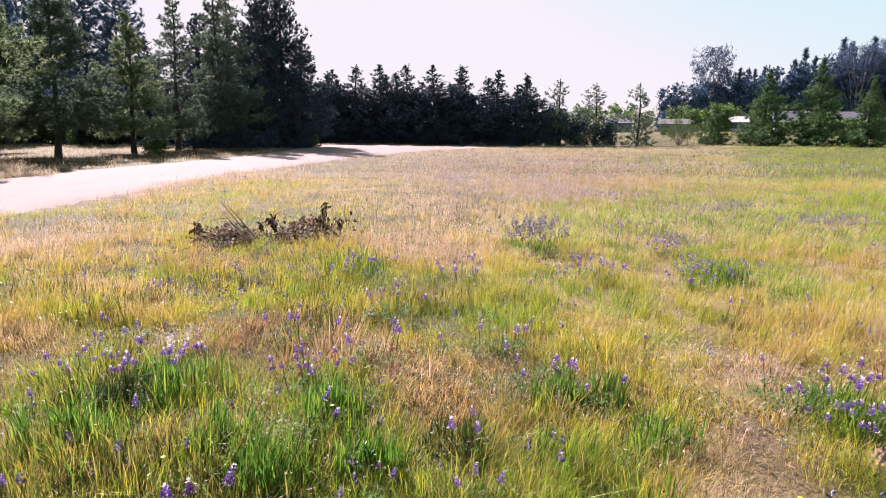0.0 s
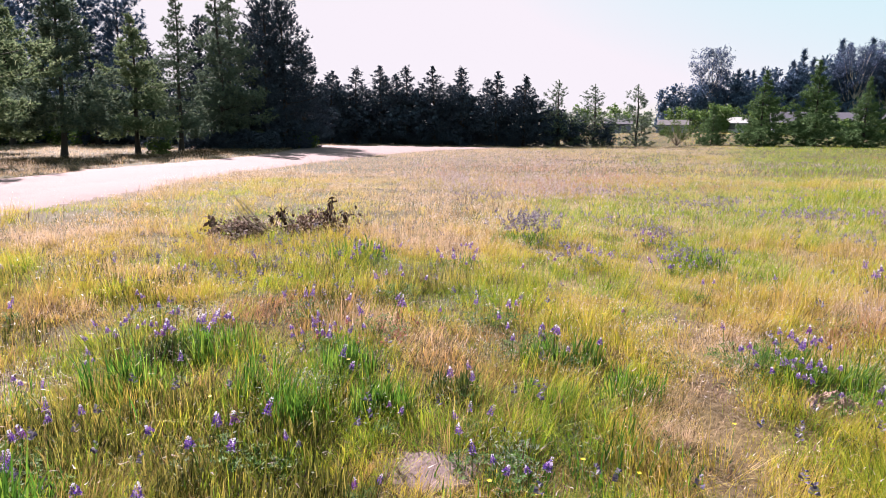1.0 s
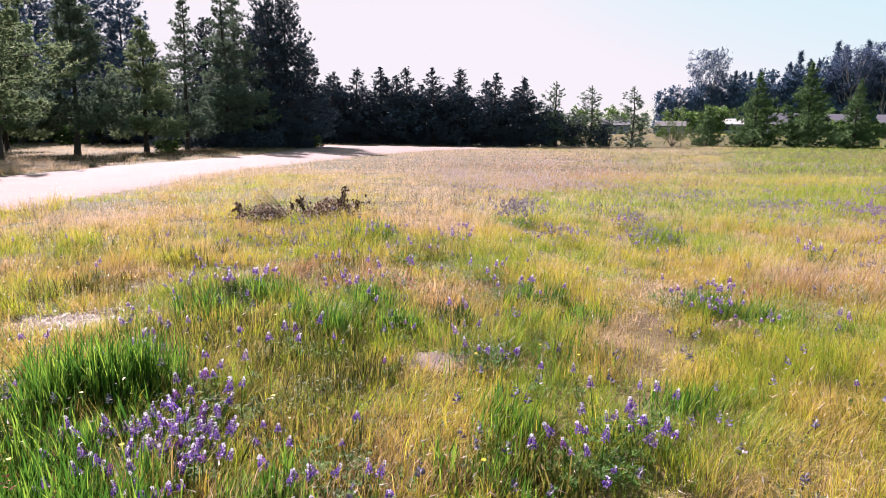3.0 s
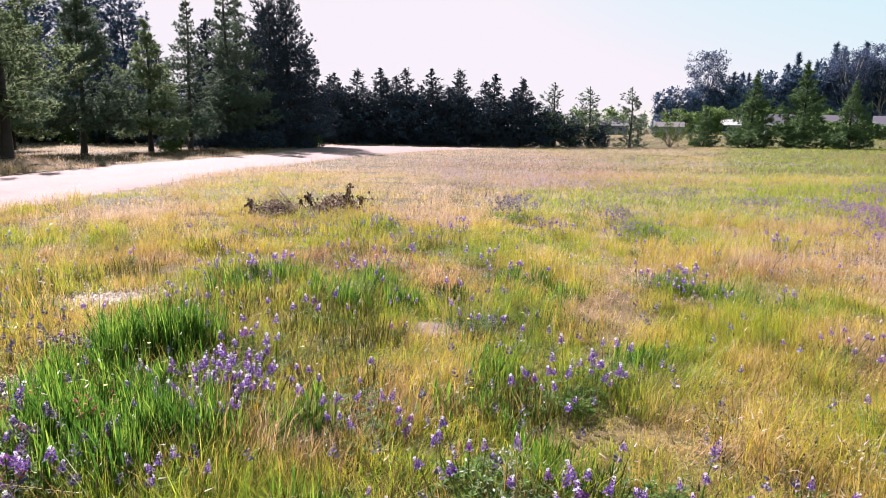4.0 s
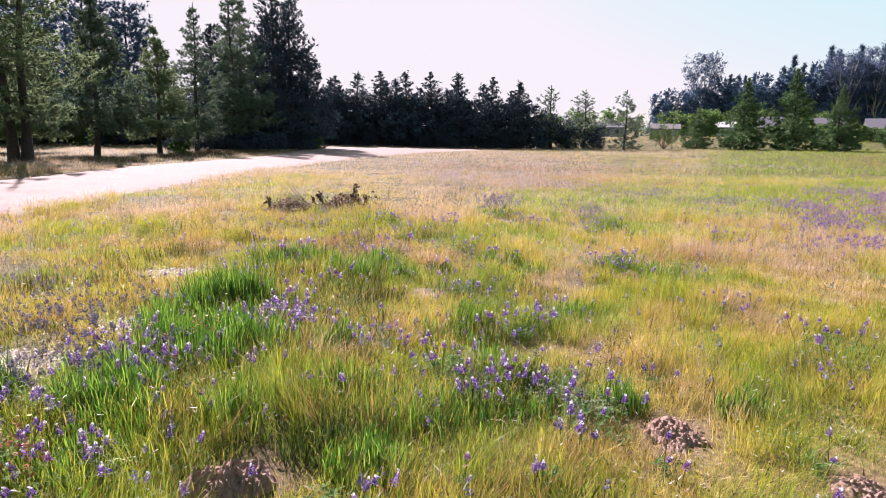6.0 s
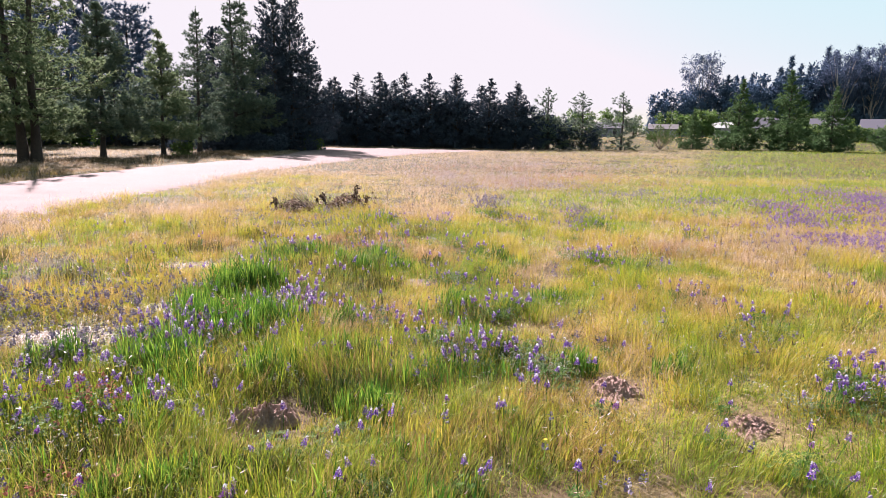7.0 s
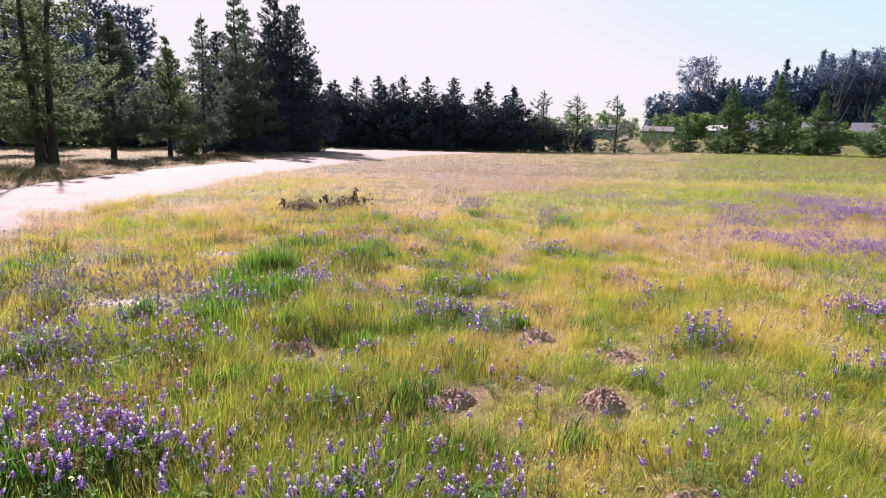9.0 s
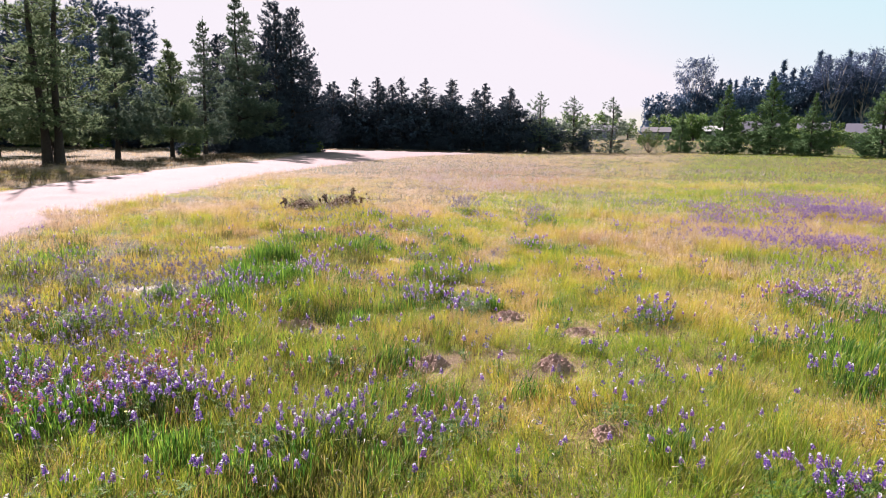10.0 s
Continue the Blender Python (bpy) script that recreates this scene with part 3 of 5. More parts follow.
def litter(label, spots, density, seed):
    """Flattened straw lying on thin and bare spots."""
    rng = np.random.RandomState(seed)
    xs, ys = [], []
    for cx, cy, r in spots:
        n = int(density * r * r * 4)
        xs.append(cx + rng.normal(0, r * 0.7, n))
        ys.append(cy + rng.normal(0, r * 0.7, n))
    x, y = np.concatenate(xs), np.concatenate(ys)
    n = len(x)
    a, L, w = rng.rand(n) * 2 * np.pi, 0.02 + 0.05 * rng.rand(n), 0.0008 + 0.0009 * rng.rand(n)
    d, s = np.stack([np.cos(a), np.sin(a), rng.normal(0, 0.12, n)], 1), np.stack([-np.sin(a), np.cos(a), 0 * a], 1)
    c = np.stack([x, y, ground_z(x, y) + 0.012 + 0.02 * rng.rand(n)], 1)
    v = np.stack([c - d * L[:, None] / 2 - s * w[:, None], c - d * L[:, None] / 2 + s * w[:, None], c + d * L[:, None] / 2 + s * w[:, None], c + d * L[:, None] / 2 - s * w[:, None]], 1).reshape(-1, 3)
    tagged(new("straw_litter", mesh_np("straw_litter", v, np.arange(4 * n).reshape(-1, 4), M_STRAW)), label, "straw", kind="stuff")


# rough tall verge grass, coloured dark for the shadow pools under the roadside pines
_r = np.random.RandomState(57)
VERGE_SHADE_SPOTS = [(-15.5, 24.2, 1.6, 1.8), (-16.2, 31.9, 1.4, 2.4), (-15.2, 37.8, 1.4, 3.0), (-15.2, 16.2, 1.8, 2.2), (-18.5, 27.5, 1.5, 3.0), (-14.5, 43.5, 1.2, 3.0), (-15.8, 45.0, 1.6, 2.6), (-16.0, 41.0, 1.6, 2.6), (-19.5, 21.5, 2.0, 3.0)]
_x = np.concatenate([cx + _r.normal(0, 0.6 * rx, 2600) for cx, cy, rx, ry in VERGE_SHADE_SPOTS])
_y = np.concatenate([cy + _r.normal(0, 0.6 * ry, 2600) for cx, cy, rx, ry in VERGE_SHADE_SPOTS])
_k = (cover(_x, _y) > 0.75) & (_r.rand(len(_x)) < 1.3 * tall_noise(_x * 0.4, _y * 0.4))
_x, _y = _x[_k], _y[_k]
tagged(new("verge_grass", blades("verge_grass", _x, _y, 0.24 * (0.4 + 0.8 * _r.rand(len(_x))), 0.022 * (0.6 + 0.8 * _r.rand(len(_x))), M_VERGE_SHADE, _r, None, 0.6, 1)[0]), "rough brownish verge grass, darkened for the shade under the pines", "grass", kind="stuff")


def herbs(label, places, radius, height, leaf, material, k, seed):
    """Low leafy weeds: domes of small leaves."""
    rng = np.random.RandomState(seed)
    x, y = places
    ok = cover(x, y) > 0.5
    x, y = x[ok], y[ok]
    n = len(x)
    own = np.repeat(np.arange(n), k)
    size = (0.55 + 0.8 * rng.rand(n))[own]
    a, q = rng.rand(n * k) * 6.283, np.sqrt(rng.rand(n * k))
    up = rng.rand(n * k) ** 0.7
    c = np.stack([x[own] + np.cos(a) * q * radius * size, y[own] + np.sin(a) * q * radius * size, ground_z(x, y)[own] + height * size * up * (1 - 0.55 * q * q)], 1)
    b = a + rng.normal(0, 0.9, n * k)
    d = np.stack([np.cos(b), np.sin(b), 0.3 + rng.normal(0, 0.5, n * k)], 1)
    d /= np.linalg.norm(d, axis=1)[:, None]
    w = np.stack([-np.sin(b), np.cos(b), rng.normal(0, 0.4, n * k)], 1)
    L = (leaf * (0.5 + 0.9 * rng.rand(n * k)))[:, None]
    v = np.stack([c, c + d * L * 0.5 - w * L * 0.17, c + d * L, c + d * L * 0.5 + w * L * 0.17], 1).reshape(-1, 3)
    tagged(new("weeds", mesh_np("weeds", v, np.arange(len(v)).reshape(-1, 4), material)), label, "weeds", kind="stuff")


def curls(label, places, length, width, seed):
    """Dry bent stems that arch over and lie across the grass."""
    rng = np.random.RandomState(seed)
    x, y = places
    n = len(x)
    a, L = rng.rand(n) * 6.283, length * (0.4 + 0.9 * rng.rand(n))
    arch, lift = L * (0.15 + 0.35 * rng.rand(n)), (0.01 + 0.13 * rng.rand(n) ** 1.5) * (0.3 + 0.7 * cover(x, y))
    turn = rng.normal(0, 0.5, n)
    rows = []
    for t in (0.0, 0.35, 0.7, 1.0):
        b = a + turn * t
        p = np.stack([x + np.cos(b) * L * t, y + np.sin(b) * L * t, ground_z(x, y) + lift + arch * 4 * t * (1 - t) * 0.6], 1)
        w = np.stack([-np.sin(b), np.cos(b), 0.6 + 0 * b], 1) * (width * (1 - 0.6 * t) * (0.6 + 0.8 * rng.rand(n)))[:, None]
        rows += [p - w, p + w]
    v = np.stack(rows, 1).reshape(-1, 3)
    f = (8 * np.arange(n)[:, None, None] + np.array([[0, 1, 3, 2], [2, 3, 5, 4], [4, 5, 7, 6]])[None]).reshape(-1, 4)
    tagged(new("dry_stems", mesh_np("dry_stems", v, f, M_CURL)), label, "grass", kind="stuff")


def patchy(seed, density, y0, y1, field, least):
    x, y = wedge(seed, density, y0, y1)
    ok = field(x, y) > least
    return x[ok], y[ok]


herbs("dark green leafy weeds among the grass", patchy(81, 11, -5.2, 4.5, Field(91, 0.7, 2), 0.52), 0.10, 0.14, 0.018, M_WEED, 90, 82)
herbs("dark green leafy weeds in the middle meadow", patchy(83, 3.5, 4.5, 12, Field(92, 1.0, 2), 0.55), 0.15, 0.16, 0.030, M_WEED, 50, 84)
def spots_xy(spots, per, seed):
    rng = np.random.RandomState(seed)
    c = np.repeat(np.array(spots, float), per, 0)
    return c[:, 0] + rng.normal(0, c[:, 2] * 0.6), c[:, 1] + rng.normal(0, c[:, 2] * 0.6)


# These weeds are added for the shade the tall tufts cast in front.
herbs("dark leafy weeds standing for shade at the foot of the grass tufts", spots_xy([(-1.5, 0.5, 0.22), (-1.2, 0.6, 0.2), (-1.65, -1.18, 0.15), (-2.32, -1.12, 0.15), (-1.0, -2.4, 0.25), (-1.9, -3.95, 0.25), (-1.3, -3.8, 0.3), (0.6, -0.5, 0.15), (-0.6, 2.5, 0.2), (-1.7, 2.9, 0.15), (0.3, -4.2, 0.2)], 14, 97), 0.10, 0.13, 0.018, M_WEED, 80, 98)
SILVER = [(0.96, -0.95, 0.12), (0.42, -0.64, 0.16), (0.33, -0.37, 0.14), (0.83, -0.74, 0.14), (4.04, 3.3, 0.3), (3.53, 3.26, 0.3), (0.3, 1.78, 0.16), (3.08, 2.8, 0.2), (2.3, -1.45, 0.2), (2.9, -1.11, 0.25), (-3.74, 0.22, 0.4), (-2.28, 1.28, 0.3), (-2.3, -0.98, 0.25), (2.5, -0.21, 0.2), (-3.0, -0.6, 0.4), (-0.8, 2.4, 0.2), (-0.5, 5.4, 0.3), (-2.9, -1.7, 0.3)]
herbs("silvery grey-green weeds in loose patches", spots_xy(SILVER, 9, 95), 0.10, 0.17, 0.020, M_SILVER, 70, 96)
herbs("silvery grey-green weeds among the grass", patchy(85, 6, -5.2, 5.5, Field(93, 0.9, 2), 0.60), 0.12, 0.16, 0.018, M_SILVER, 80, 86)
curls("dry bent grass stems lying across the meadow", wedge(87, 210, -5.3, 3.4), 0.075, 0.0009, 88)
curls("dry bent grass stems in the middle meadow", wedge(89, 50, 3.4, 9), 0.11, 0.0017, 90)
litter("flattened pale straw on thin ground", [(x, y, 0.22) for x, y in TRAIL] + BARE[1:-2], 1700, 14)


# ---- woody plants ----
def tube(points, radii, sides=7):
    """Verts and quads of a tapered tube along points."""
    points, n = np.asarray(points, float), len(points)
    ang = np.arange(sides) / sides * 2 * np.pi
    vs = []
    for i in range(n):
        d = points[min(i + 1, n - 1)] - points[max(i - 1, 0)]
        d = d / (np.linalg.norm(d) + 1e-9)
        a = np.cross(d, (0.31, 0.95, 0.1))
        a /= np.linalg.norm(a)
        b = np.cross(d, a)
        vs.append(points[i] + radii[i] * (np.cos(ang)[:, None] * a + np.sin(ang)[:, None] * b))
    v = np.concatenate(vs)
    f = [(i * sides + j, i * sides + (j + 1) % sides, (i + 1) * sides + (j + 1) % sides, (i + 1) * sides + j) for i in range(n - 1) for j in range(sides)]
    return v, np.array(f)


def join(pieces):
    vs, fs, at = [], [], 0
    for v, f in pieces:
        vs.append(v)
        fs.append(f + at)
        at += len(v)
    return np.concatenate(vs), np.concatenate(fs)


def unit(v):
    return v / (np.linalg.norm(v, axis=-1, keepdims=True) + 1e-9)


def tufts(centres, dirs, length, width, k, rng, wide=0.75, taper=None):
    """k thin needles fanned about each direction."""
    n = len(centres)
    c = np.repeat(centres, k, 0)
    d = unit(np.repeat(dirs, k, 0) + rng.normal(0, wide, (n * k, 3)))
    s = unit(np.cross(d, rng.normal(0, 1, (n * k, 3))))
    t = 1.0 if taper is None else np.repeat(taper, k)
    L = (length * t * (0.6 + 0.8 * rng.rand(n * k)))[:, None]
    W = (width * t * (0.7 + 0.6 * rng.rand(n * k)))[:, None]
    v = np.stack([c - d * L * 0.3 - s * W, c - d * L * 0.3 + s * W, c + d * L], 1).reshape(-1, 3)
    return v, np.arange(3 * n * k).reshape(-1, 3)


def conifer_meshes(name, seed, height, radius, clear, whorl_gap, tuft, needles, material, rise=0.3, per_m=5.0, trunk_r=0.16, sparse=0.0, twin=False, blunt=0.9, low=0.75, limbs=3, droop=0.0, thin=0.11):
    """Trunk with limbs, and crown, of a pine or fir. low: how wide the lowest branches reach; blunt: under 1 for a rounder outline."""
    rng = np.random.RandomState(seed)
    wood, cs, ds, ts = [], [], [], []
    for stem in range(2 if twin else 1):
        lean = rng.normal(0, 0.012, 2) + (0.035 * (2 * stem - 1) if twin else 0)
        hts = np.linspace(0, height * (1 - 0.06 * stem), 9)
        line = np.stack([lean[0] * hts + 0.05 * np.sin(hts * 0.9 + stem), lean[1] * hts + 0.05 * np.cos(hts * 0.7), hts], 1)
        if twin:
            line[:, 0] += 0.21 * (2 * stem - 1)
        rad = trunk_r * (1 - hts / hts[-1]) ** 0.8 + 0.012
        rad[0] *= 1.4
        wood.append(tube(line, rad, 8))
        h, top = clear, hts[-1]
        while h < top * 0.985:
            f = (h - clear) / (top - clear)
            prof = (1 - f) ** blunt * (low + (1 - low) * min(1, f * 4)) + 0.022
            at = np.array([np.interp(h, hts, line[:, i]) for i in range(3)])
            az0 = rng.rand() * 6.283
            nb = rng.randint(4, 7)
            for b in range(nb):
                if rng.rand() < sparse * (0.35 + 1.3 * f):
                    continue
                az = az0 + b / nb * 6.283 + rng.normal(0, 0.25)
                L = radius * prof * (0.45 + 0.72 * rng.rand()) * (1 + 0.18 * math.cos(az - seed))
                up = rise * (0.2 + 1.4 * f) + rng.normal(0, 0.10) - droop * (1 - f)
                s = np.linspace(0, 1, 4)
                out = np.array([np.cos(az), np.sin(az), 0])
                root = at + np.array([0, 0, 1]) * max(clear - h, rng.normal(0, 0.26 * whorl_gap))
                curve = root + out * (L * s)[:, None] + np.array([0, 0, 1]) * (L * (up * s + 0.20 * s ** 2))[:, None]
                if limbs:
                    wood.append(tube(curve, 0.010 + 0.14 * trunk_r * (1 - s) * (1.2 - f), limbs))
                m = max(4, int((0.4 + L) * per_m * 2.0))
                ss = 0.15 + 0.85 * rng.rand(m) ** 0.75
                side = np.cross(out, (0, 0, 1))
                off = rng.normal(0, 0.40, m) * L * (1.1 - ss)
                c = np.stack([np.interp(ss, s, curve[:, i]) for i in range(3)], 1) + side * off[:, None] + rng.normal(0, 0.06 + 0.045 * L, (m, 3))
                cs.append(c)
                ds.append(unit(out * 0.9 + side * np.sign(off)[:, None] * 0.6 + np.array([0, 0, 0.25 + 0.5 * f])))
                ts.append(np.full(m, 1.0 - 0.42 * f))
            h += whorl_gap * (0.75 + 0.5 * rng.rand()) * (1.1 - 0.35 * f)
        cs.append(line[-1:] - np.linspace(0, 0.5, 6)[:, None] * np.array([[0, 0, 1.0]]))
        ds.append(np.tile([[0, 0, 1.0]], (6, 1)))
        ts.append(np.full(6, 0.5))
    v, f = tufts(np.concatenate(cs), np.concatenate(ds), tuft, tuft * thin, needles, rng, taper=np.concatenate(ts))
    return mesh_np(name + "_trunk", *join(wood), M_BARK, None, True), mesh_np(name + "_crown", v, f, material)


def tree(meshes, label, x, y, scale=1.0, turn=0.0, group="", name="pine_tree", wide=1.0, category="tree"):
    top = thing(name, label, category, group, pose(x, y, float(ground_z(x, y)) - 0.05, 0, 0, turn) @ Matrix.Diagonal((scale * wide, scale * wide, scale, 1)))
    part("trunk", meshes[0], top)
    part("crown", meshes[1], top)
    return top


def broad_meshes(name, seed, height, radius, clear, clumps, leaf, material, bark, trunk_r=0.25, lobes=9, leaves=26, flat=0.8):
    """Trunk, forking limbs and a lobed crown of leaf clumps."""
    rng = np.random.RandomState(seed)
    pts = np.stack([0.12 * np.sin(np.linspace(0, 2, 7)) * rng.normal(0, 1), 0.1 * np.linspace(0, 1, 7), np.linspace(0, height * 0.62, 7)], 1)
    wood = [tube(pts, trunk_r * np.linspace(1.2, 0.35, 7), 8)]
    centres = []
    for i in range(lobes):
        az, f = i * 2.4 + rng.rand(), (i + 0.5) / lobes
        r = radius * (0.35 + 0.5 * rng.rand()) * (1.1 - 0.6 * abs(f - 0.45))
        c = np.array([np.cos(az) * r, np.sin(az) * r, clear + (height - clear) * (0.15 + 0.8 * f)])
        start = pts[2 + int(f * 4)]
        bend = (start + c) / 2 + np.array([0, 0, -0.08 * height])
        wood.append(tube([start, bend, c], [trunk_r * 0.4, trunk_r * 0.25, 0.03], 5))
        centres.append((c, radius * (0.34 + 0.22 * rng.rand())))
    cs = []
    for c, r in centres:
        d = unit(rng.normal(0, 1, (clumps, 3))) * (rng.rand(clumps, 1) ** 0.4) * r
        d[:, 2] *= flat
        cs.append(c + d)
    cs = np.concatenate(cs)
    cs = np.repeat(cs, leaves, 0) + rng.normal(0, radius * 0.055, (len(cs) * leaves, 3))
    d = unit(rng.normal(0, 1, cs.shape))
    s = unit(np.cross(d, rng.normal(0, 1, cs.shape)))
    L = leaf * (0.6 + 0.8 * rng.rand(len(cs), 1))
    v = np.stack([cs, cs + d * L * 0.5 - s * L * 0.3, cs + d * L, cs + d * L * 0.5 + s * L * 0.3], 1).reshape(-1, 3)
    return mesh_np(name + "_trunk", *join(wood), bark, None, True), mesh_np(name + "_crown", v, np.arange(len(v)).reshape(-1, 4), material)


# the pines beside the road
P_SLIM = conifer_meshes("slim_pine", 1, 7.8, 2.7, 1.6, 0.56, 0.21, 15, M_NEEDLE, 0.15, 17.0, 0.125, 0.08, droop=0.16, low=1.0, thin=0.145)
P_LIGHT = conifer_meshes("light_pine", 2, 7.6, 2.5, 1.5, 0.56, 0.21, 15, M_NEEDLE_WARM, 0.15, 17.0, 0.125, 0.10, droop=0.2, low=1.0, thin=0.145)
P_TALL = conifer_meshes("tall_pine", 3, 12.0, 2.8, 1.5, 0.70, 0.23, 14, M_NEEDLE, 0.2, 10.0, 0.16, 0.10, droop=0.2, low=0.95, thin=0.145)
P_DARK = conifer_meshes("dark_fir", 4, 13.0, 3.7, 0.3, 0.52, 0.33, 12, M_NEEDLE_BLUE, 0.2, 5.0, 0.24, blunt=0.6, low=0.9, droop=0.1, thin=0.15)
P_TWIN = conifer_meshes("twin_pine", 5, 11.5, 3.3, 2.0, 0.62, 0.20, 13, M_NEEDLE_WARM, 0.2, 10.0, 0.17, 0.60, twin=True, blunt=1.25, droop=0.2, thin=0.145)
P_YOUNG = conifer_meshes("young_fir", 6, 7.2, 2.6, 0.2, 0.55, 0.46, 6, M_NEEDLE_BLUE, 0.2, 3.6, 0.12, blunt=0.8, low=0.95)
G1 = "pines beside the dirt road"
tree(P_TWIN, "tall twin-stemmed pine standing beside the dirt road", -19.1, 24.2, 1.12, 20, G1)
tree(P_LIGHT, "tall light green pine shading the dirt road", -20.6, 18.6, 1.55, 110, G1, wide=0.85)
tree(P_SLIM, "slim dark green pine with a bare lower trunk", -19.1, 30.6, 1.08, 70, G1)
tree(P_LIGHT, "young light green pine with a bare lower trunk", -18.35, 36.6, 1.02, 150, G1)
tree(P_TALL, "narrow pointed pine with sparse top branches", -18.2, 42.2, 0.86, 40, G1)
tree(P_TALL, "tall dark pine beside the dirt road", -16.9, 47.0, 1.10, 200, G1)
tree(P_TALL, "tall dark pine beside the dirt road", -17.6, 50.6, 1.05, 300, G1)
tree(P_DARK, "tall dense dark fir at the road bend", -15.2, 52.2, 1.04, 0, G1, "fir_tree", 0.85)
tree(P_DARK, "tall dense dark fir at the road bend", -14.1, 53.8, 1.02, 130, G1, "fir_tree", 0.85)
tree(P_DARK, "lower dark fir with branches to the ground", -13.4, 57.6, 0.72, 60, G1, "fir_tree", 1.2)
tree(P_DARK, "dense dark fir behind the road bend", -17.6, 58.5, 0.95, 260, G1, "fir_tree")
tree(P_DARK, "dense dark fir behind the road bend", -21.5, 55.0, 0.85, 160, G1, "fir_tree")
tree(P_LIGHT, "light green pine set back from the road", -28.2, 33.2, 0.95, 30, G1)
tree(P_LIGHT, "light green pine set back from the road", -26.2, 35.6, 0.85, 200, G1)
tree(P_LIGHT, "light green pine set back from the road", -36.0, 51.5, 1.55, 90, G1)
tree(P_LIGHT, "light green pine set back from the road", -43.5, 50.0, 1.7, 240, G1)
for i, (x, y, s) in enumerate([(-31.0, 55.0, 0.72), (-37.5, 53.5, 0.75), (-27.5, 58.0, 0.72), (-42.0, 55.5, 0.78), (-48.0, 53.0, 0.8), (-24.0, 61.5, 0.66), (-53.5, 52.0, 0.8)]):
    tree(P_YOUNG, "young dark fir in the shade behind the roadside pines", x, y, 1.8 * s, 70 * i, G1, "fir_tree", 1.2)

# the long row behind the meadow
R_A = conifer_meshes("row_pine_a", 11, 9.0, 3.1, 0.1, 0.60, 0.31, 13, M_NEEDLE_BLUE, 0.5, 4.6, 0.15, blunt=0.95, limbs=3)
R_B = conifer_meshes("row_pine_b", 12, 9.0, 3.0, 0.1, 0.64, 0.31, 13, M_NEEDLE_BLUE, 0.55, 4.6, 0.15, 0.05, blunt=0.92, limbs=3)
R_C = conifer_meshes("row_pine_c", 13, 9.0, 3.6, 0.1, 0.80, 0.38, 13, M_NEEDLE, 0.55, 2.8, 0.14, 0.15, blunt=0.9, limbs=3)
R_D = conifer_meshes("open_pine", 14, 8.0, 3.2, 0.1, 0.58, 0.36, 14, M_NEEDLE_LIGHT, 0.25, 4.6, 0.14, 0.02, low=1.1, blunt=1.1, limbs=3, thin=0.13)
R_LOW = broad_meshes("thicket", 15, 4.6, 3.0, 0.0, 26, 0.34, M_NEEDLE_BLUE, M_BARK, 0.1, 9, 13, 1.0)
G2 = "row of pines behind the meadow"
ROW = [(-14.2, 75, 8.4, 0), (-11.3, 75, 8.8, 1), (-8.4, 75, 9.0, 0), (-5.3, 75, 9.0, 1), (-2.0, 75, 8.95, 0), (1.2, 75, 8.95, 1), (5.2, 75, 8.5, 0), (8.5, 75, 8.1, 1), (12.6, 75.5, 7.7, 2), (17.0, 76, 7.3, 2), (22.0, 76, 7.2, 2)]
for i, (x, y, h, kind) in enumerate(ROW):
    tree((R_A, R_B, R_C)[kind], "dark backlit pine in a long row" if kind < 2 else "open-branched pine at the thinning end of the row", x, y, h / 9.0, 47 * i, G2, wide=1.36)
for i in range(12):
    x = -19 + 2.6 * i + 0.8 * math.sin(i * 2.1)
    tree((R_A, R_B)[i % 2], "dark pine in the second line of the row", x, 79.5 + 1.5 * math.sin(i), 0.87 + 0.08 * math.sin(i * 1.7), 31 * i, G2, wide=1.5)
for i in range(15):
    x = -20 + 2.75 * i + 0.8 * math.sin(i * 1.3)
    tree(R_LOW, "dense dark low growth under the pine row", x, 76.5 + math.sin(2.2 * i), 1.12 + 0.15 * math.sin(i * 2.7) - 0.11 * max(0, i - 9), 77 * i, G2, "thicket", 1.0, "bush")
for x, y, h, k in [(31.4, 77, 5.0, 0.9), (34.7, 72, 8.2, 1.1), (38.6, 68, 8.8, 1.15), (40.2, 62.5, 6.6, 1.05), (46.2, 60, 8.4, 1.1), (51.5, 56, 8.0, 1.1), (57, 52, 8.5, 1.1)]:
    tree(R_D, "green pine with branches down to the grass", x, y, h / 8.0, 60 * x, G2, wide=k * (1.25 if h < 6 else 1.0))

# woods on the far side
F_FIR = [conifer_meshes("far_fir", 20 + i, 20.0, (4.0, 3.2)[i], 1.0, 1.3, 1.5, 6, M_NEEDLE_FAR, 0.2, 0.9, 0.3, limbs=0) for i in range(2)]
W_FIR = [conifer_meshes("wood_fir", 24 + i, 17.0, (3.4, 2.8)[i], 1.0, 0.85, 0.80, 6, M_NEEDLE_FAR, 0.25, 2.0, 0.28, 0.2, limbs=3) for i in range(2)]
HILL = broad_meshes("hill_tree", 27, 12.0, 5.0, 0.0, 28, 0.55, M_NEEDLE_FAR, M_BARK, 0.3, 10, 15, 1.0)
F_LEAF = [broad_meshes("far_tree", 30 + i, 9.0, 4.2, 0.8, 20, 0.6, (M_LEAF, M_LEAF_BRIGHT)[i], M_BARK, leaves=8) for i in range(2)]
rs = random.Random(7)
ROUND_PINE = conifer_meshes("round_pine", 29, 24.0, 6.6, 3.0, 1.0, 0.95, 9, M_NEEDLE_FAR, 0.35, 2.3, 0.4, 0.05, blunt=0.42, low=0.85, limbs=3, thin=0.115)
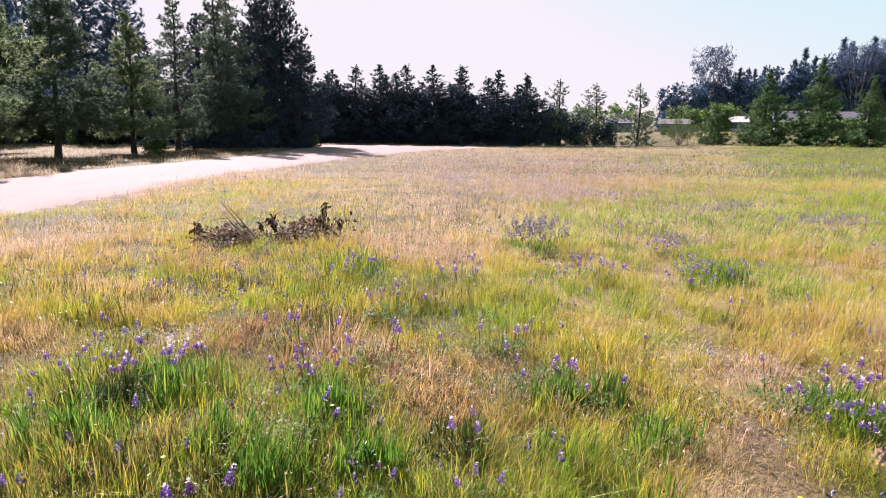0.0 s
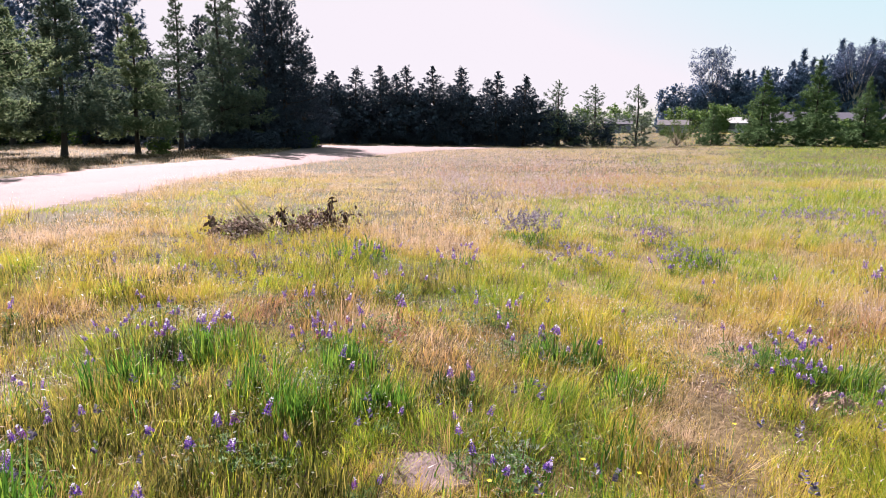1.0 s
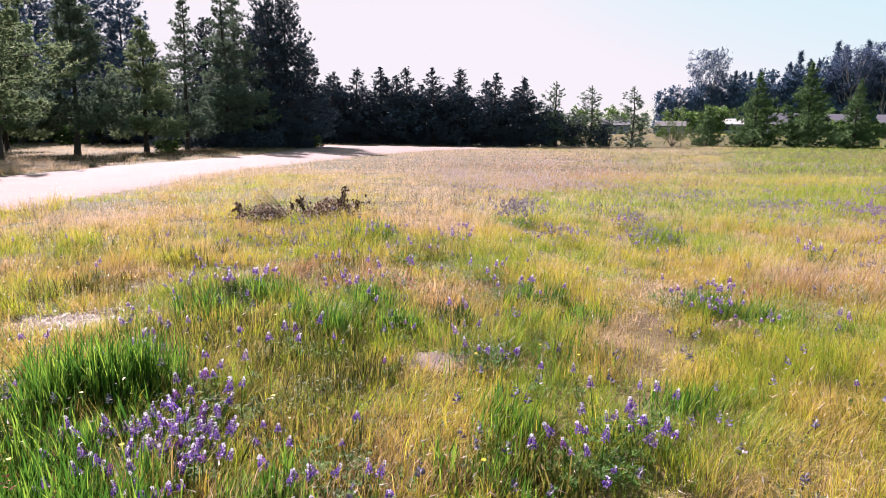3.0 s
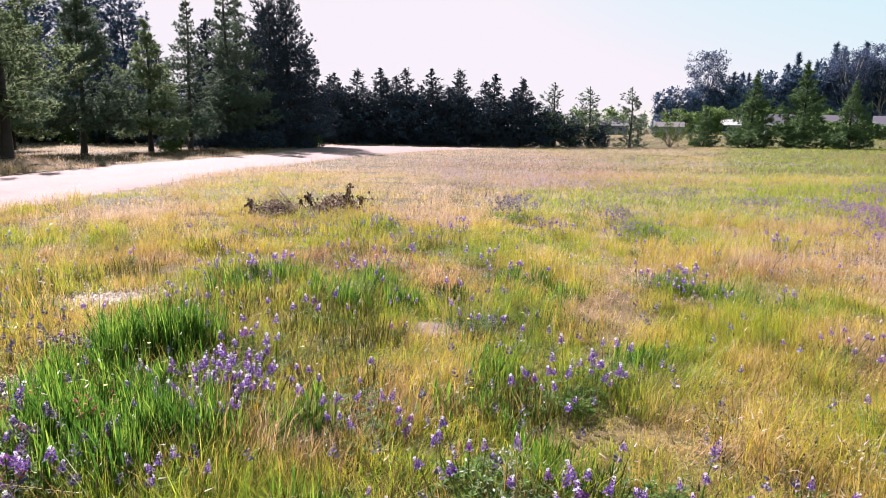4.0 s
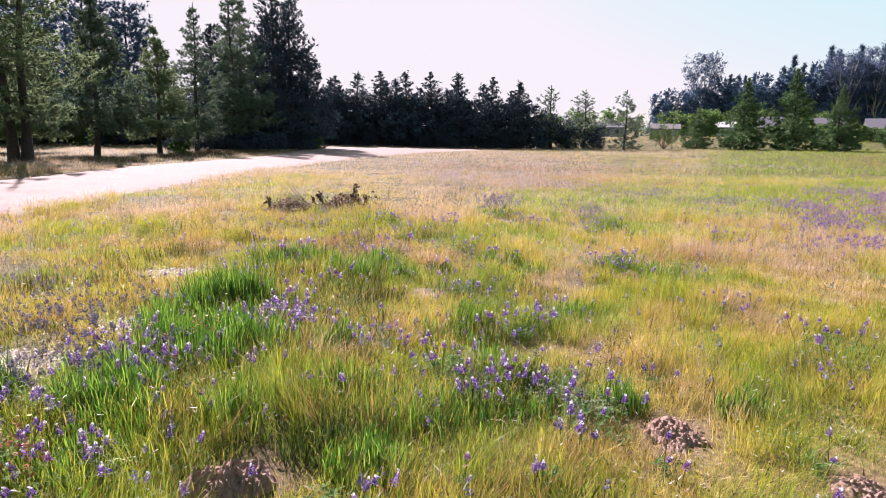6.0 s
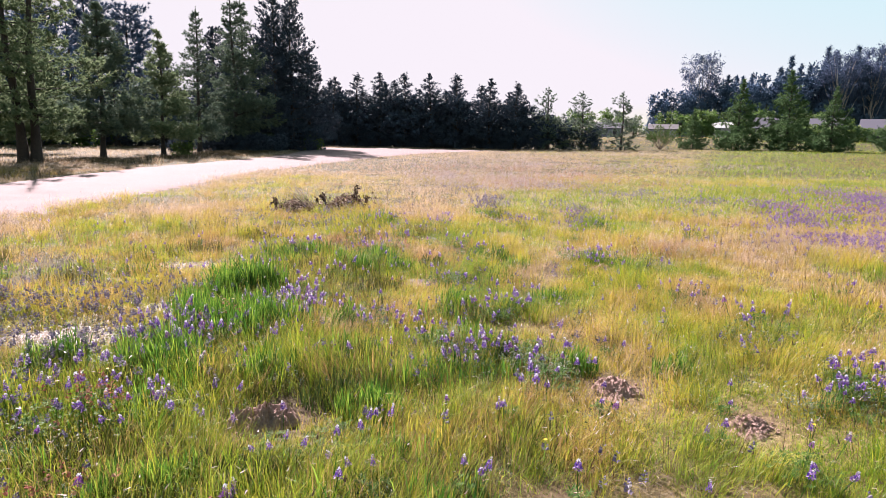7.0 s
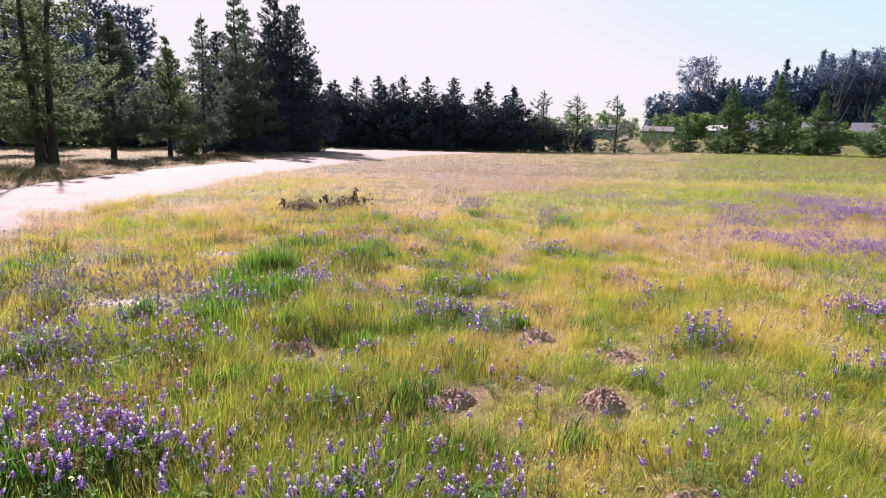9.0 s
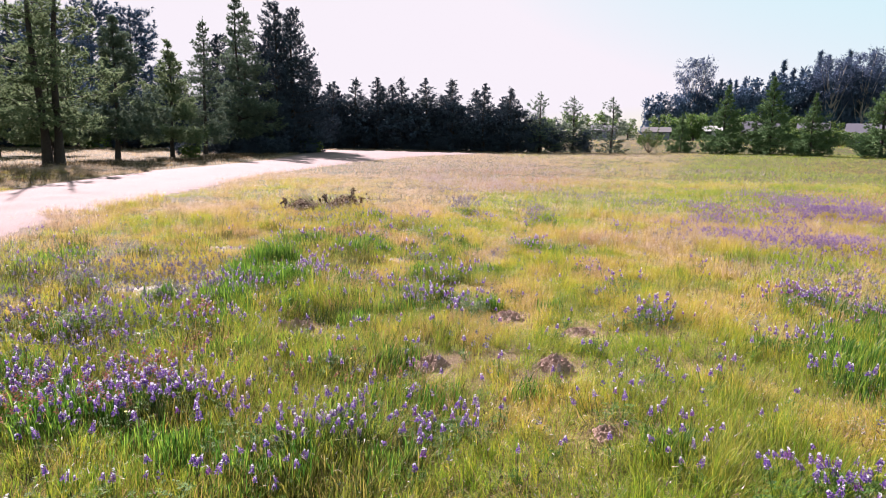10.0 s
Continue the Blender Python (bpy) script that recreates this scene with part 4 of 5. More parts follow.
for x, y, s in [(-62, 107, 1.05), (-54.5, 106, 0.92), (-69, 104, 1.0)]:
    tree(ROUND_PINE, "tall round-topped pine in the wood, needles tinted blue-grey for haze", x, y, s, 50 * x, "wood behind the road", "pine_tree")
for x, y, s in [(-42, 60, 1.05), (-47, 63, 1.15), (-52, 58, 1.1)]:
    tree(W_FIR[int(-x) % 2], "tall dark conifer at the edge of the wood", x, y, s, 40 * x, "wood behind the road", "conifer", 1.1)
for i in range(20):
    x, y = rs.uniform(-76, -23), rs.uniform(66, 96)
    if -0.54 < x / (y + 7.7) < -0.33:
        continue
    big = 1.12 if x < -36 else 0.73
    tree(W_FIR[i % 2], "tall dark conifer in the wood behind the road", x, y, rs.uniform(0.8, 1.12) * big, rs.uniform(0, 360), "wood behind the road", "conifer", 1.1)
for i in range(26):
    tree(R_LOW, "dense dark undergrowth behind the pines", -68 + 1.95 * i + rs.uniform(-1, 1), 61 + rs.uniform(-2, 3), rs.uniform(0.75, 1.1), rs.uniform(0, 360), "undergrowth behind the pines", "bush", 1.2, "bush")
SKYLINE = [(62, 12), (66, 14.5), (70, 16), (83, 20), (88, 21.5), (93, 22), (98, 23.5), (103, 24.5), (108, 25), (113, 27), (119, 28), (125, 28), (131, 28)]
for i, (x, h) in enumerate(SKYLINE):
    for k in range(2):
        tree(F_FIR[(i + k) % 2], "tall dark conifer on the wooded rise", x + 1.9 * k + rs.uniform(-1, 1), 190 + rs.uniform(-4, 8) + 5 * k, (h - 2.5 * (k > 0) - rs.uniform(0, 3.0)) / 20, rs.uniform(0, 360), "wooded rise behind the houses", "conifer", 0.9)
for i in range(14):
    tree(HILL, "dark leafy tree on the wooded rise", 63.5 + 5.2 * i + rs.uniform(-1, 1), 187 + rs.uniform(-3, 3), 1.0 + 0.065 * i + rs.uniform(-0.1, 0.1), rs.uniform(0, 360), "wooded rise behind the houses", "leafy_tree", 0.9)
for i in range(18):
    u = i / 17
    x, y = 28 + 76 * u + rs.uniform(-3, 3), 178 - 12 * u + rs.uniform(-5, 5)
    tree(F_LEAF[1 if u < 0.12 or i % 4 == 0 else 0], "leafy green garden tree far behind the row", x, y, rs.uniform(0.62, 0.86), rs.uniform(0, 360), "garden trees by the houses", "leafy_tree")
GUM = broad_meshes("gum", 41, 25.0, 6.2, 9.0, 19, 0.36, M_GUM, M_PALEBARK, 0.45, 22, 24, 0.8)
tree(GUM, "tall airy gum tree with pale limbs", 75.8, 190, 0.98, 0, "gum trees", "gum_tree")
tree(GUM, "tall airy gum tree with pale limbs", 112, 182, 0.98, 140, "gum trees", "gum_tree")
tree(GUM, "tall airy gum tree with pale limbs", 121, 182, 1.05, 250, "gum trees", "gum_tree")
WILLOW = broad_meshes("willow", 43, 5.6, 3.0, 0.3, 34, 0.35, M_LEAF_BRIGHT, M_BARK, 0.2, 10, 14, 0.9)
tree(WILLOW, "bright spring-green rounded tree behind the pines", 46.2, 112, 0.86, 0, "", "willow_tree")
BUSH = broad_meshes("shrub", 44, 1.9, 1.6, 0.05, 20, 0.24, M_LEAF, M_BARK, 0.05, 9, 8, 0.9)
# Low shrubs added to darken the verge that cast shade leaves bright.
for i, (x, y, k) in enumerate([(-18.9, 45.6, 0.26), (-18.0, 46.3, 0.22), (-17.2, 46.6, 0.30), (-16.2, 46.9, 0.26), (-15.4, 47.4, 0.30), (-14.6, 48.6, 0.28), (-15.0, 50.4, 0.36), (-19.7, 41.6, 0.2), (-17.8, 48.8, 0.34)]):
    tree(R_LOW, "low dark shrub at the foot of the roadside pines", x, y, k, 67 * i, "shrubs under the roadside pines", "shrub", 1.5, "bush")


def twig_shrub(x, y, height, seed, label):
    """Bare stems fanned from one root, with few small leaves."""
    rng = np.random.RandomState(seed)
    top = thing("shrub", label, "shrub", "shrubs", pose(x, y, float(ground_z(x, y)) - 0.05))
    ends = []
    for k in range(24):
        az, lean, L = k * 2.4 + rng.rand(), 0.15 + 0.75 * rng.rand(), height * (0.7 + 0.4 * rng.rand())
        d = np.array([math.cos(az) * math.sin(lean), math.sin(az) * math.sin(lean), math.cos(lean)])
        s = np.linspace(0, 1, 6)
        pts = d * (L * s)[:, None] + np.array([0, 0, 0.15 * L]) * (s ** 2)[:, None] + rng.normal(0, 0.02, (6, 3)) * s[:, None]
        pieces = [tube(pts, 0.030 * (1 - 0.8 * s), 5)]
        for j in (2, 3, 4):
            q = pts[j] + unit(d + rng.normal(0, 0.5, 3)) * (0.3 * L * s)[:, None]
            pieces.append(tube(q, 0.014 * (1 - 0.7 * s), 4))
            ends.append(q[2:])
        ends.append(pts[3:])
        part("stem", mesh_np("stem", *join(pieces), M_TWIG, None, True), top)
    c = np.repeat(np.concatenate(ends), 14, 0)
    c = c + rng.normal(0, 0.06, c.shape)
    d = unit(rng.normal(0, 1, c.shape))
    sd = unit(np.cross(d, rng.normal(0, 1, c.shape)))
    v = np.stack([c, c + d * 0.05 - sd * 0.03, c + d * 0.11, c + d * 0.05 + sd * 0.03], 1).reshape(-1, 3)
    part("foliage", mesh_np("foliage", v, np.arange(len(v)).reshape(-1, 4), M_LEAF), top, "sparse small green leaves")


twig_shrub(27.2, 77, 2.9, 71, "low twiggy shrub with sparse leaves at the meadow edge")
tree(BUSH, "small green bush at the road bend", -12.6, 55.0, 0.7, 40, "shrubs", "shrub", 0.9, "shrub")
tree(BUSH, "small green bush beside a pine trunk", -17.0, 36.3, 0.45, 80, "shrubs", "shrub", 1.0, "shrub")
for x, y, s in [(33.0, 99, 0.5), (46.5, 97, 0.5), (50.5, 96, 0.9), (56.5, 93, 1.1), (63, 92, 1.0), (66.5, 90, 1.2), (53.0, 95, 1.3), (59.5, 92, 1.2), (70.0, 89, 1.4), (48.5, 118, 1.2), (58.0, 98, 1.2)]:
    tree(BUSH, "rounded garden shrub before the houses", x, y, s, 70 * x, "shrubs", "shrub", 1.3, "shrub")
for x, y, s in [(-38, 53, 1.2), (-33, 54, 1.0)]:
    tree(BUSH, "grey-green bush under the pines", x, y, s, 50 * x, "shrubs", "shrub", 1.2, "shrub")


def dirt_clearing(x, y, rx, ry):
    bm = bmesh.new()
    bmesh.ops.create_circle(bm, cap_ends=True, segments=40, radius=1.0)
    for v in bm.verts:
        k = 1 + 0.25 * noise.noise(Vector((v.co.x * 2, v.co.y * 2, 7)))
        px, py = x + v.co.x * rx * k, y + v.co.y * ry * k
        v.co = Vector((px, py, float(ground_z(px, py)) + 0.05))
    tagged(new("dirt_clearing", from_bm("dirt_clearing", bm, M_ROAD)), "pale bare dirt clearing behind the pines", "dirt", kind="structure")


dirt_clearing(-21.8, 54.0, 3.2, 4.5)


def bare_spot(x, y, r):
    bm = bmesh.new()
    bmesh.ops.create_grid(bm, x_segments=22, y_segments=22, size=1.0)
    for v in bm.verts:
        d = v.co.xy.length * (1 + 0.55 * noise.noise(Vector((v.co.x * 3.1, v.co.y * 3.1, 3))))
        px, py = x + v.co.x * r * 1.25, y + v.co.y * r
        v.co = Vector((px, py, float(ground_z(px, py)) + 0.022 * (1 - d ** 2) + 0.012 * noise.noise(Vector((px * 30, py * 30, 0)))))
    tagged(new("bare_spot", from_bm("bare_spot", bm, M_ROAD, True)), "pale pinkish bare soil spot in the grass", "soil", kind="structure")


bare_spot(-0.02, 1.78, 0.19)


# ---- houses ----
def box_bm(x0, y0, z0, x1, y1, z1, bevel=0.0):
    bm = bmesh.new()
    bmesh.ops.create_cube(bm, size=1.0)
    bmesh.ops.scale(bm, vec=(x1 - x0, y1 - y0, z1 - z0), verts=bm.verts)
    bmesh.ops.translate(bm, vec=((x0 + x1) / 2, (y0 + y1) / 2, (z0 + z1) / 2), verts=bm.verts)
    if bevel:
        bmesh.ops.bevel(bm, geom=bm.edges[:], offset=bevel, segments=1, affect="EDGES")
    return bm


def house(x, y, w, d, wall_h, roof_h, turn, wall_mat, roof_mat, label, openings, name="house", chimney=False):
    top = thing(name, label, "house", "houses beyond the meadow", pose(x, y, float(ground_z(x, y)) - 0.1, 0, 0, turn))
    bm = box_bm(-w / 2, -d / 2, 0, w / 2, d / 2, wall_h)
    bm.verts.ensure_lookup_table()
    for sx in (-1, 1):          # gables
        a, b = (bm.verts.new((sx * w / 2, s * d / 2, wall_h)) for s in (-1, 1))
        c = bm.verts.new((sx * w / 2, 0, wall_h + roof_h))
        bm.faces.new((a, b, c))
    part("wall", from_bm("wall", bm, wall_mat), top)
    for s in (-1, 1):
        bm = bmesh.new()
        e, t = 0.45, 0.14
        pts = [(-w / 2 - e, s * (d / 2 + e), wall_h - e * roof_h / (d / 2)), (w / 2 + e, s * (d / 2 + e), wall_h - e * roof_h / (d / 2)), (w / 2 + e, 0, wall_h + roof_h), (-w / 2 - e, 0, wall_h + roof_h)]
        lo = [bm.verts.new((px, py, pz + 0.01)) for px, py, pz in pts]
        hi = [bm.verts.new((px, py, pz + t)) for px, py, pz in pts]
        bm.faces.new(lo), bm.faces.new(hi)
        for i in range(4):
            bm.faces.new((lo[i], lo[(i + 1) % 4], hi[(i + 1) % 4], hi[i]))
        bmesh.ops.recalc_face_normals(bm, faces=bm.faces)
        r = part("roof", from_bm("roof", bm, roof_mat), top)
        if chimney and s == 1:
            part("chimney", from_bm("chimney", box_bm(-0.3, 0.4, wall_h + 0.3 * roof_h, 0.3, 1.0, wall_h + roof_h + 0.7, 0.03), M_ROOF_B), r)
    for kind, ox, oz, ow, oh in openings:
        fr = part("door" if kind == "d" else "window", from_bm("frame", box_bm(ox - ow / 2 - 0.1, -d / 2 - 0.08, oz - 0.1, ox + ow / 2 + 0.1, -d / 2 + 0.02, oz + oh + 0.1, 0.02), M_TRIM), top)
        part("pane", from_bm("pane", box_bm(ox - ow / 2, -d / 2 - 0.11, oz, ox + ow / 2, -d / 2 - 0.06, oz + oh), M_GLASS if kind == "w" else M_ROOF_B), fr, "dark glass" if kind == "w" else "")
    return top


W = lambda x: ("w", x, 1.0, 1.4, 1.1)
house(41.3, 160, 6.0, 6.5, 2.4, 1.2, -14, M_WALL_A, M_ROOF, "low grey house with a dark shingle roof", [W(-1.2), ("d", 1.3, 0.1, 0.95, 2.0)], chimney=True)
house(54.2, 158, 6.4, 6.0, 2.3, 1.1, -19, M_WALL_A, M_ROOF_B, "lavender-grey shed with a flat brown roof", [("w", -1.6, 1.0, 0.8, 0.8), ("d", 1.0, 0.1, 1.2, 2.0)], "shed")
house(53.6, 122, 3.6, 4.0, 2.2, 0.9, -24, M_WALL_B, M_TRIM, "small white shed with a pale metal roof", [W(-0.6)], "shed")
house(56.6, 108, 5.2, 5.6, 2.1, 1.6, -25, M_WALL_A, M_ROOF, "lavender-grey house with a broad shingle roof", [W(-1.5), W(1.5)])
house(64.9, 106, 4.2, 5.4, 2.1, 1.5, -32, M_WALL_A, M_ROOF, "lavender-grey house partly hidden by pines", [W(-1.1), ("d", 0.6, 0.1, 0.95, 1.9)])
house(72.8, 104, 5.0, 5.6, 2.1, 1.5, -35, M_WALL_A, M_ROOF, "long grey house with a low gable roof", [W(-1.5), ("d", 0.1, 0.1, 0.95, 1.9), W(1.5)])


# ---- soil mounds and the heap of cut branches ----
def soil_mound(x, y, r, h, seed, label):
    rng = np.random.RandomState(seed)
    bm = bmesh.new()
    bmesh.ops.create_grid(bm, x_segments=56, y_segments=56, size=1.25 * r)
    for v in bm.verts:
        d = v.co.xy.length / r
        lump = noise.fractal(Vector((v.co.x * 11 + seed, v.co.y * 11, 0)), 0.6, 2.0, 4)
        clod = noise.cell(Vector((v.co.x * 26 + seed, v.co.y * 26, 0.5)))
        edge = 1 + 0.45 * noise.noise(Vector((v.co.x * 7 + seed, v.co.y * 7, 2)))
        body = max(0.0, 1 - (d / edge) ** 2.2)
        fine = noise.noise(Vector((v.co.x * 72 + seed, v.co.y * 72, 4)))
        crumb = abs(noise.noise(Vector((v.co.x * 30 + seed, v.co.y * 30, 7))))
        v.co.z = h * body * (0.80 + 0.45 * lump + 0.06 * clod + 0.50 * crumb + 0.12 * fine) - 0.02
    for i in range(75):          # loose clods
        a, d = rng.rand() * 6.28, r * 1.0 * rng.rand() ** 0.6
        s = 0.0035 + 0.012 * rng.rand() ** 3
        px, py = math.cos(a) * d, math.sin(a) * d
        made = bmesh.ops.create_icosphere(bm, subdivisions=1, radius=s)["verts"]
        k = h * max(0, 1 - (d / r) ** 2.2) * 0.72
        for v in made:
            v.co = Vector((v.co.x * (0.5 + 1.1 * rng.rand()) + px, v.co.y * (0.5 + 1.1 * rng.rand()) + py, v.co.z * (0.3 + 0.8 * rng.rand()) + k))
    ob = new("soil_mound", from_bm("soil_mound", bm, M_MOUND))
    ob.matrix_basis = pose(x, y, float(ground_z(x, y)), 0, 0, seed * 50)
    return tagged(ob, label, "soil mound", "gopher mounds in the meadow")


for i, (x, y, r, h) in enumerate(MOUNDS):
    soil_mound(x, y, 0.85 * r, h, i + 1, "crumbly reddish-brown mound of fresh soil in the grass")


def branch_heap():
    rng = np.random.RandomState(77)
    top = thing("brush_pile", "low heap of cut dead branches with withered dark leaves", "brush pile", "", pose(-2.22, 8.0, float(ground_z(-2.22, 8.0)) - 0.02))

    def stick(p, az, el, L, r, forks):
        pieces, leaves = [], []
        d = np.array([math.cos(az) * math.cos(el), math.sin(az) * math.cos(el), math.sin(el)])
        s = np.linspace(0, 1, 6)
        bend = rng.normal(0, 0.12, 3)
        pts = np.array(p) + d * (L * s)[:, None] + bend * (L * s ** 2)[:, None]
        pts[:, 2] = np.maximum(pts[:, 2], 0.02)
        pieces.append(tube(pts, r * (1 - 0.75 * s), 5))
        for k in range(forks):
            i = rng.randint(1, 5)
            d2 = unit(d + rng.normal(0, 0.55, 3))
            l2 = L * (0.25 + 0.3 * rng.rand())
            q = pts[i] + d2 * (l2 * s)[:, None]
            pieces.append(tube(q, r * 0.5 * (1 - 0.7 * s), 4))
            leaves.append(q[3:])
        leaves.append(pts[4:])
        return pieces, np.concatenate(leaves)

    def heap(cx, cy, n, spread_x, leafy_share, lmin, lmax, hi):
        ends = []
        for k in range(n):
            p = (cx + rng.normal(0, spread_x), cy + rng.normal(0, 0.18), 0.03 + hi * rng.rand())
            pieces, e = stick(p, rng.rand() * 6.28, rng.uniform(-0.1, 0.6), rng.uniform(lmin, lmax), rng.uniform(0.006, 0.013), 2)
            part("branch", mesh_np("branch", *join(pieces), M_DEAD, None, True), top)
            if rng.rand() < leafy_share:
                ends.append(e)
        return np.concatenate(ends) if ends else np.zeros((0, 3))

    e1 = heap(-0.62, 0.0, 18, 0.26, 0.3, 0.2, 0.45, 0.10)
    e2 = heap(0.40, 0.05, 22, 0.24, 0.6, 0.15, 0.4, 0.20)
    for ends, k in ((e1, 2), (e2, 3)):
        c = np.repeat(ends, k, 0) + rng.normal(0, 0.045, (len(ends) * k, 3))
        c[:, 2] = np.maximum(c[:, 2], 0.02)
        d = unit(rng.normal(0, 1, c.shape) + (0, 0, -0.6))
        sd = unit(np.cross(d, rng.normal(0, 1, c.shape)))
        L = 0.035 + 0.04 * rng.rand(len(c), 1)
        v = np.stack([c, c + d * L * 0.5 - sd * L * 0.28, c + d * L, c + d * L * 0.5 + sd * L * 0.28], 1).reshape(-1, 3)
        part("withered_leaves", mesh_np("withered_leaves", v, np.arange(len(v)).reshape(-1, 4), M_DARKLEAF), top, "curled dark brown leaves")
    for x, z, az in [(0.52, 0.40, 1.2), (0.66, 0.26, 0.7), (-0.12, 0.20, 1.6), (-1.12, 0.04, 1.4)]:   # hanging leaf bunches that stand out
        pieces, e = stick((x, 0.0, 0.03), az, 1.25, z + 0.16, 0.008, 1)
        part("branch", mesh_np("branch", *join(pieces), M_DEAD, None, True), top)
        c = np.repeat(e[-3:], 9, 0) + rng.normal(0, 0.03, (27, 3)) + (0, 0, -0.03)
        d = unit(rng.normal(0, 0.5, c.shape) + (0, 0, -1.0))
        sd = unit(np.cross(d, rng.normal(0, 1, c.shape)))
        L = 0.07 + 0.05 * rng.rand(len(c), 1)
        v = np.stack([c, c + d * L * 0.5 - sd * L * 0.28, c + d * L, c + d * L * 0.5 + sd * L * 0.28], 1).reshape(-1, 3)
        part("withered_leaves", mesh_np("withered_leaves", v, np.arange(len(v)).reshape(-1, 4), M_DARKLEAF), top, "curled dark brown leaves")
    for cx, sx, n, hi in ((-0.66, 0.26, 900, 0.22), (0.36, 0.26, 1300, 0.34), (-0.1, 0.3, 300, 0.12)):   # fallen leaves heaped under the sticks
        c = np.stack([cx + rng.normal(0, sx, n), -0.08 + rng.normal(0, 0.20, n), np.zeros(n)], 1)
        c[:, 2] = 0.02 + hi * rng.rand(n) * np.exp(-((c[:, 0] - cx) / (1.3 * sx)) ** 2)
        d = unit(rng.normal(0, 1, c.shape))
        sd = unit(np.cross(d, rng.normal(0, 1, c.shape)))
        L = 0.03 + 0.045 * rng.rand(n, 1)
        v = np.stack([c, c + d * L * 0.5 - sd * L * 0.25, c + d * L, c + d * L * 0.5 + sd * L * 0.25], 1).reshape(-1, 3)
        part("fallen_leaves", mesh_np("fallen_leaves", v, np.arange(len(v)).reshape(-1, 4), M_DEADLEAF), top, "dry brown and pale pinkish leaves")
    for k in range(5):   # long pale bare sticks
        pieces, e = stick((-0.48 + 0.05 * k, -0.12, 0.08), 2.75 + 0.12 * k, 0.42 + 0.12 * k, 0.60, 0.015, 1)
        part("branch", mesh_np("branch", *join(pieces), M_DEAD, None, True), top)


branch_heap()


# ---- flowers and clumps ----
def spike_arrays(rng, L=0.055, R=0.016, whorls=6, per=7, petal=0.0155):
    """Petals of one lupine spike, standing on z = 0."""
    vs = []
    for i in range(whorls):
        f = i / (whorls - 1)
        r = R * (1.0 - 0.62 * f ** 1.6)
        for j in range(max(4, int(per * (1 - 0.4 * f)))):
            a = j / per * 6.283 + i * 0.7 + rng.normal(0, 0.15)
            out, side = np.array([math.cos(a), math.sin(a), 0]), np.array([-math.sin(a), math.cos(a), 0])
            c = out * r * 0.55 + np.array([0, 0, L * f])
            p = petal * (1 - 0.5 * f) * rng.uniform(0.8, 1.2)
            tip = c + out * p * 0.95 + np.array([0, 0, p * (0.35 - 0.5 * (1 - f) + rng.normal(0, 0.2))])
            vs.append([c, (c + tip) / 2 - side * p * 0.42 + (0, 0, p * 0.28), tip, (c + tip) / 2 + side * p * 0.42 + (0, 0, p * 0.28)])
            vs.append([c + (0, 0, p * 0.2), c + out * p * 0.35 - side * p * 0.35 + (0, 0, p * 0.7), c + out * p * 0.3 + (0, 0, p * 1.0), c + out * p * 0.35 + side * p * 0.35 + (0, 0, p * 0.7)])
    v = np.array(vs).reshape(-1, 3)
    return v, np.arange(len(v)).reshape(-1, 4)


def spike_mesh(seed, material, L=0.085):
    v, f = spike_arrays(np.random.RandomState(seed), L)
    me = mesh_np("flower_spike", v, f, material)
    me.materials.append(M_TIP)
    idx = np.zeros(len(f), np.int32)
    idx[v.reshape(-1, 4, 3)[:, :, 2].mean(1) > L * 0.86] = 1
    me.polygons.foreach_set("material_index", idx)
    return me


SPIKES = [spike_mesh(1, M_LUPINE, 0.050), spike_mesh(2, M_LUPINE, 0.062), spike_mesh(3, M_LUPINE, 0.036), spike_mesh(4, M_PINKISH, 0.045)]


def palmate(rng, n, radius, height):
    """Palmate leaves on thin stalks."""
    vs = []
    for i in range(n):
        a, rr = rng.rand() * 6.283, radius * math.sqrt(rng.rand())
        c = np.array([math.cos(a) * rr, math.sin(a) * rr, height * (0.25 + 0.75 * rng.rand()) * (1 - 0.45 * rr / radius)])
        size = 0.016 + 0.013 * rng.rand()
        tilt = rng.normal(0, 0.35, 2)
        for k in range(6):
            b = k / 6 * 6.283 + rng.rand() * 0.3
            d = np.array([math.cos(b), math.sin(b), 0.35 + tilt[0] * math.cos(b) + tilt[1] * math.sin(b)])
            s = np.array([-math.sin(b), math.cos(b), 0])
            vs.append([c, c + d * size * 0.6 - s * size * 0.16, c + d * size, c + d * size * 0.6 + s * size * 0.16])
        st = np.array([-math.sin(a), math.cos(a), 0]) * 0.0012
        root = np.array([c[0] * 0.25, c[1] * 0.25, 0])
        vs.append([root - st, root + st, c + st, c - st])
    v = np.array(vs).reshape(-1, 3)
    return v, np.arange(len(v)).reshape(-1, 4)


FOLIAGE = [mesh_np("foliage", *palmate(np.random.RandomState(60 + i), (12, 32, 64)[i], (0.06, 0.12, 0.20)[i], (0.13, 0.14, 0.16)[i]), M_LUPLEAF) for i in range(3)]


def stem_mesh(h):
    return mesh_np("stem", *tube([(0, 0, 0), (0.004, 0, h * 0.5), (0, 0.002, h)], [0.0028, 0.0024, 0.0018], 5), M_LUPLEAF, None, True)


STEMS = [stem_mesh(h) for h in (0.155, 0.19, 0.225)]
G3 = "lupines in the meadow"


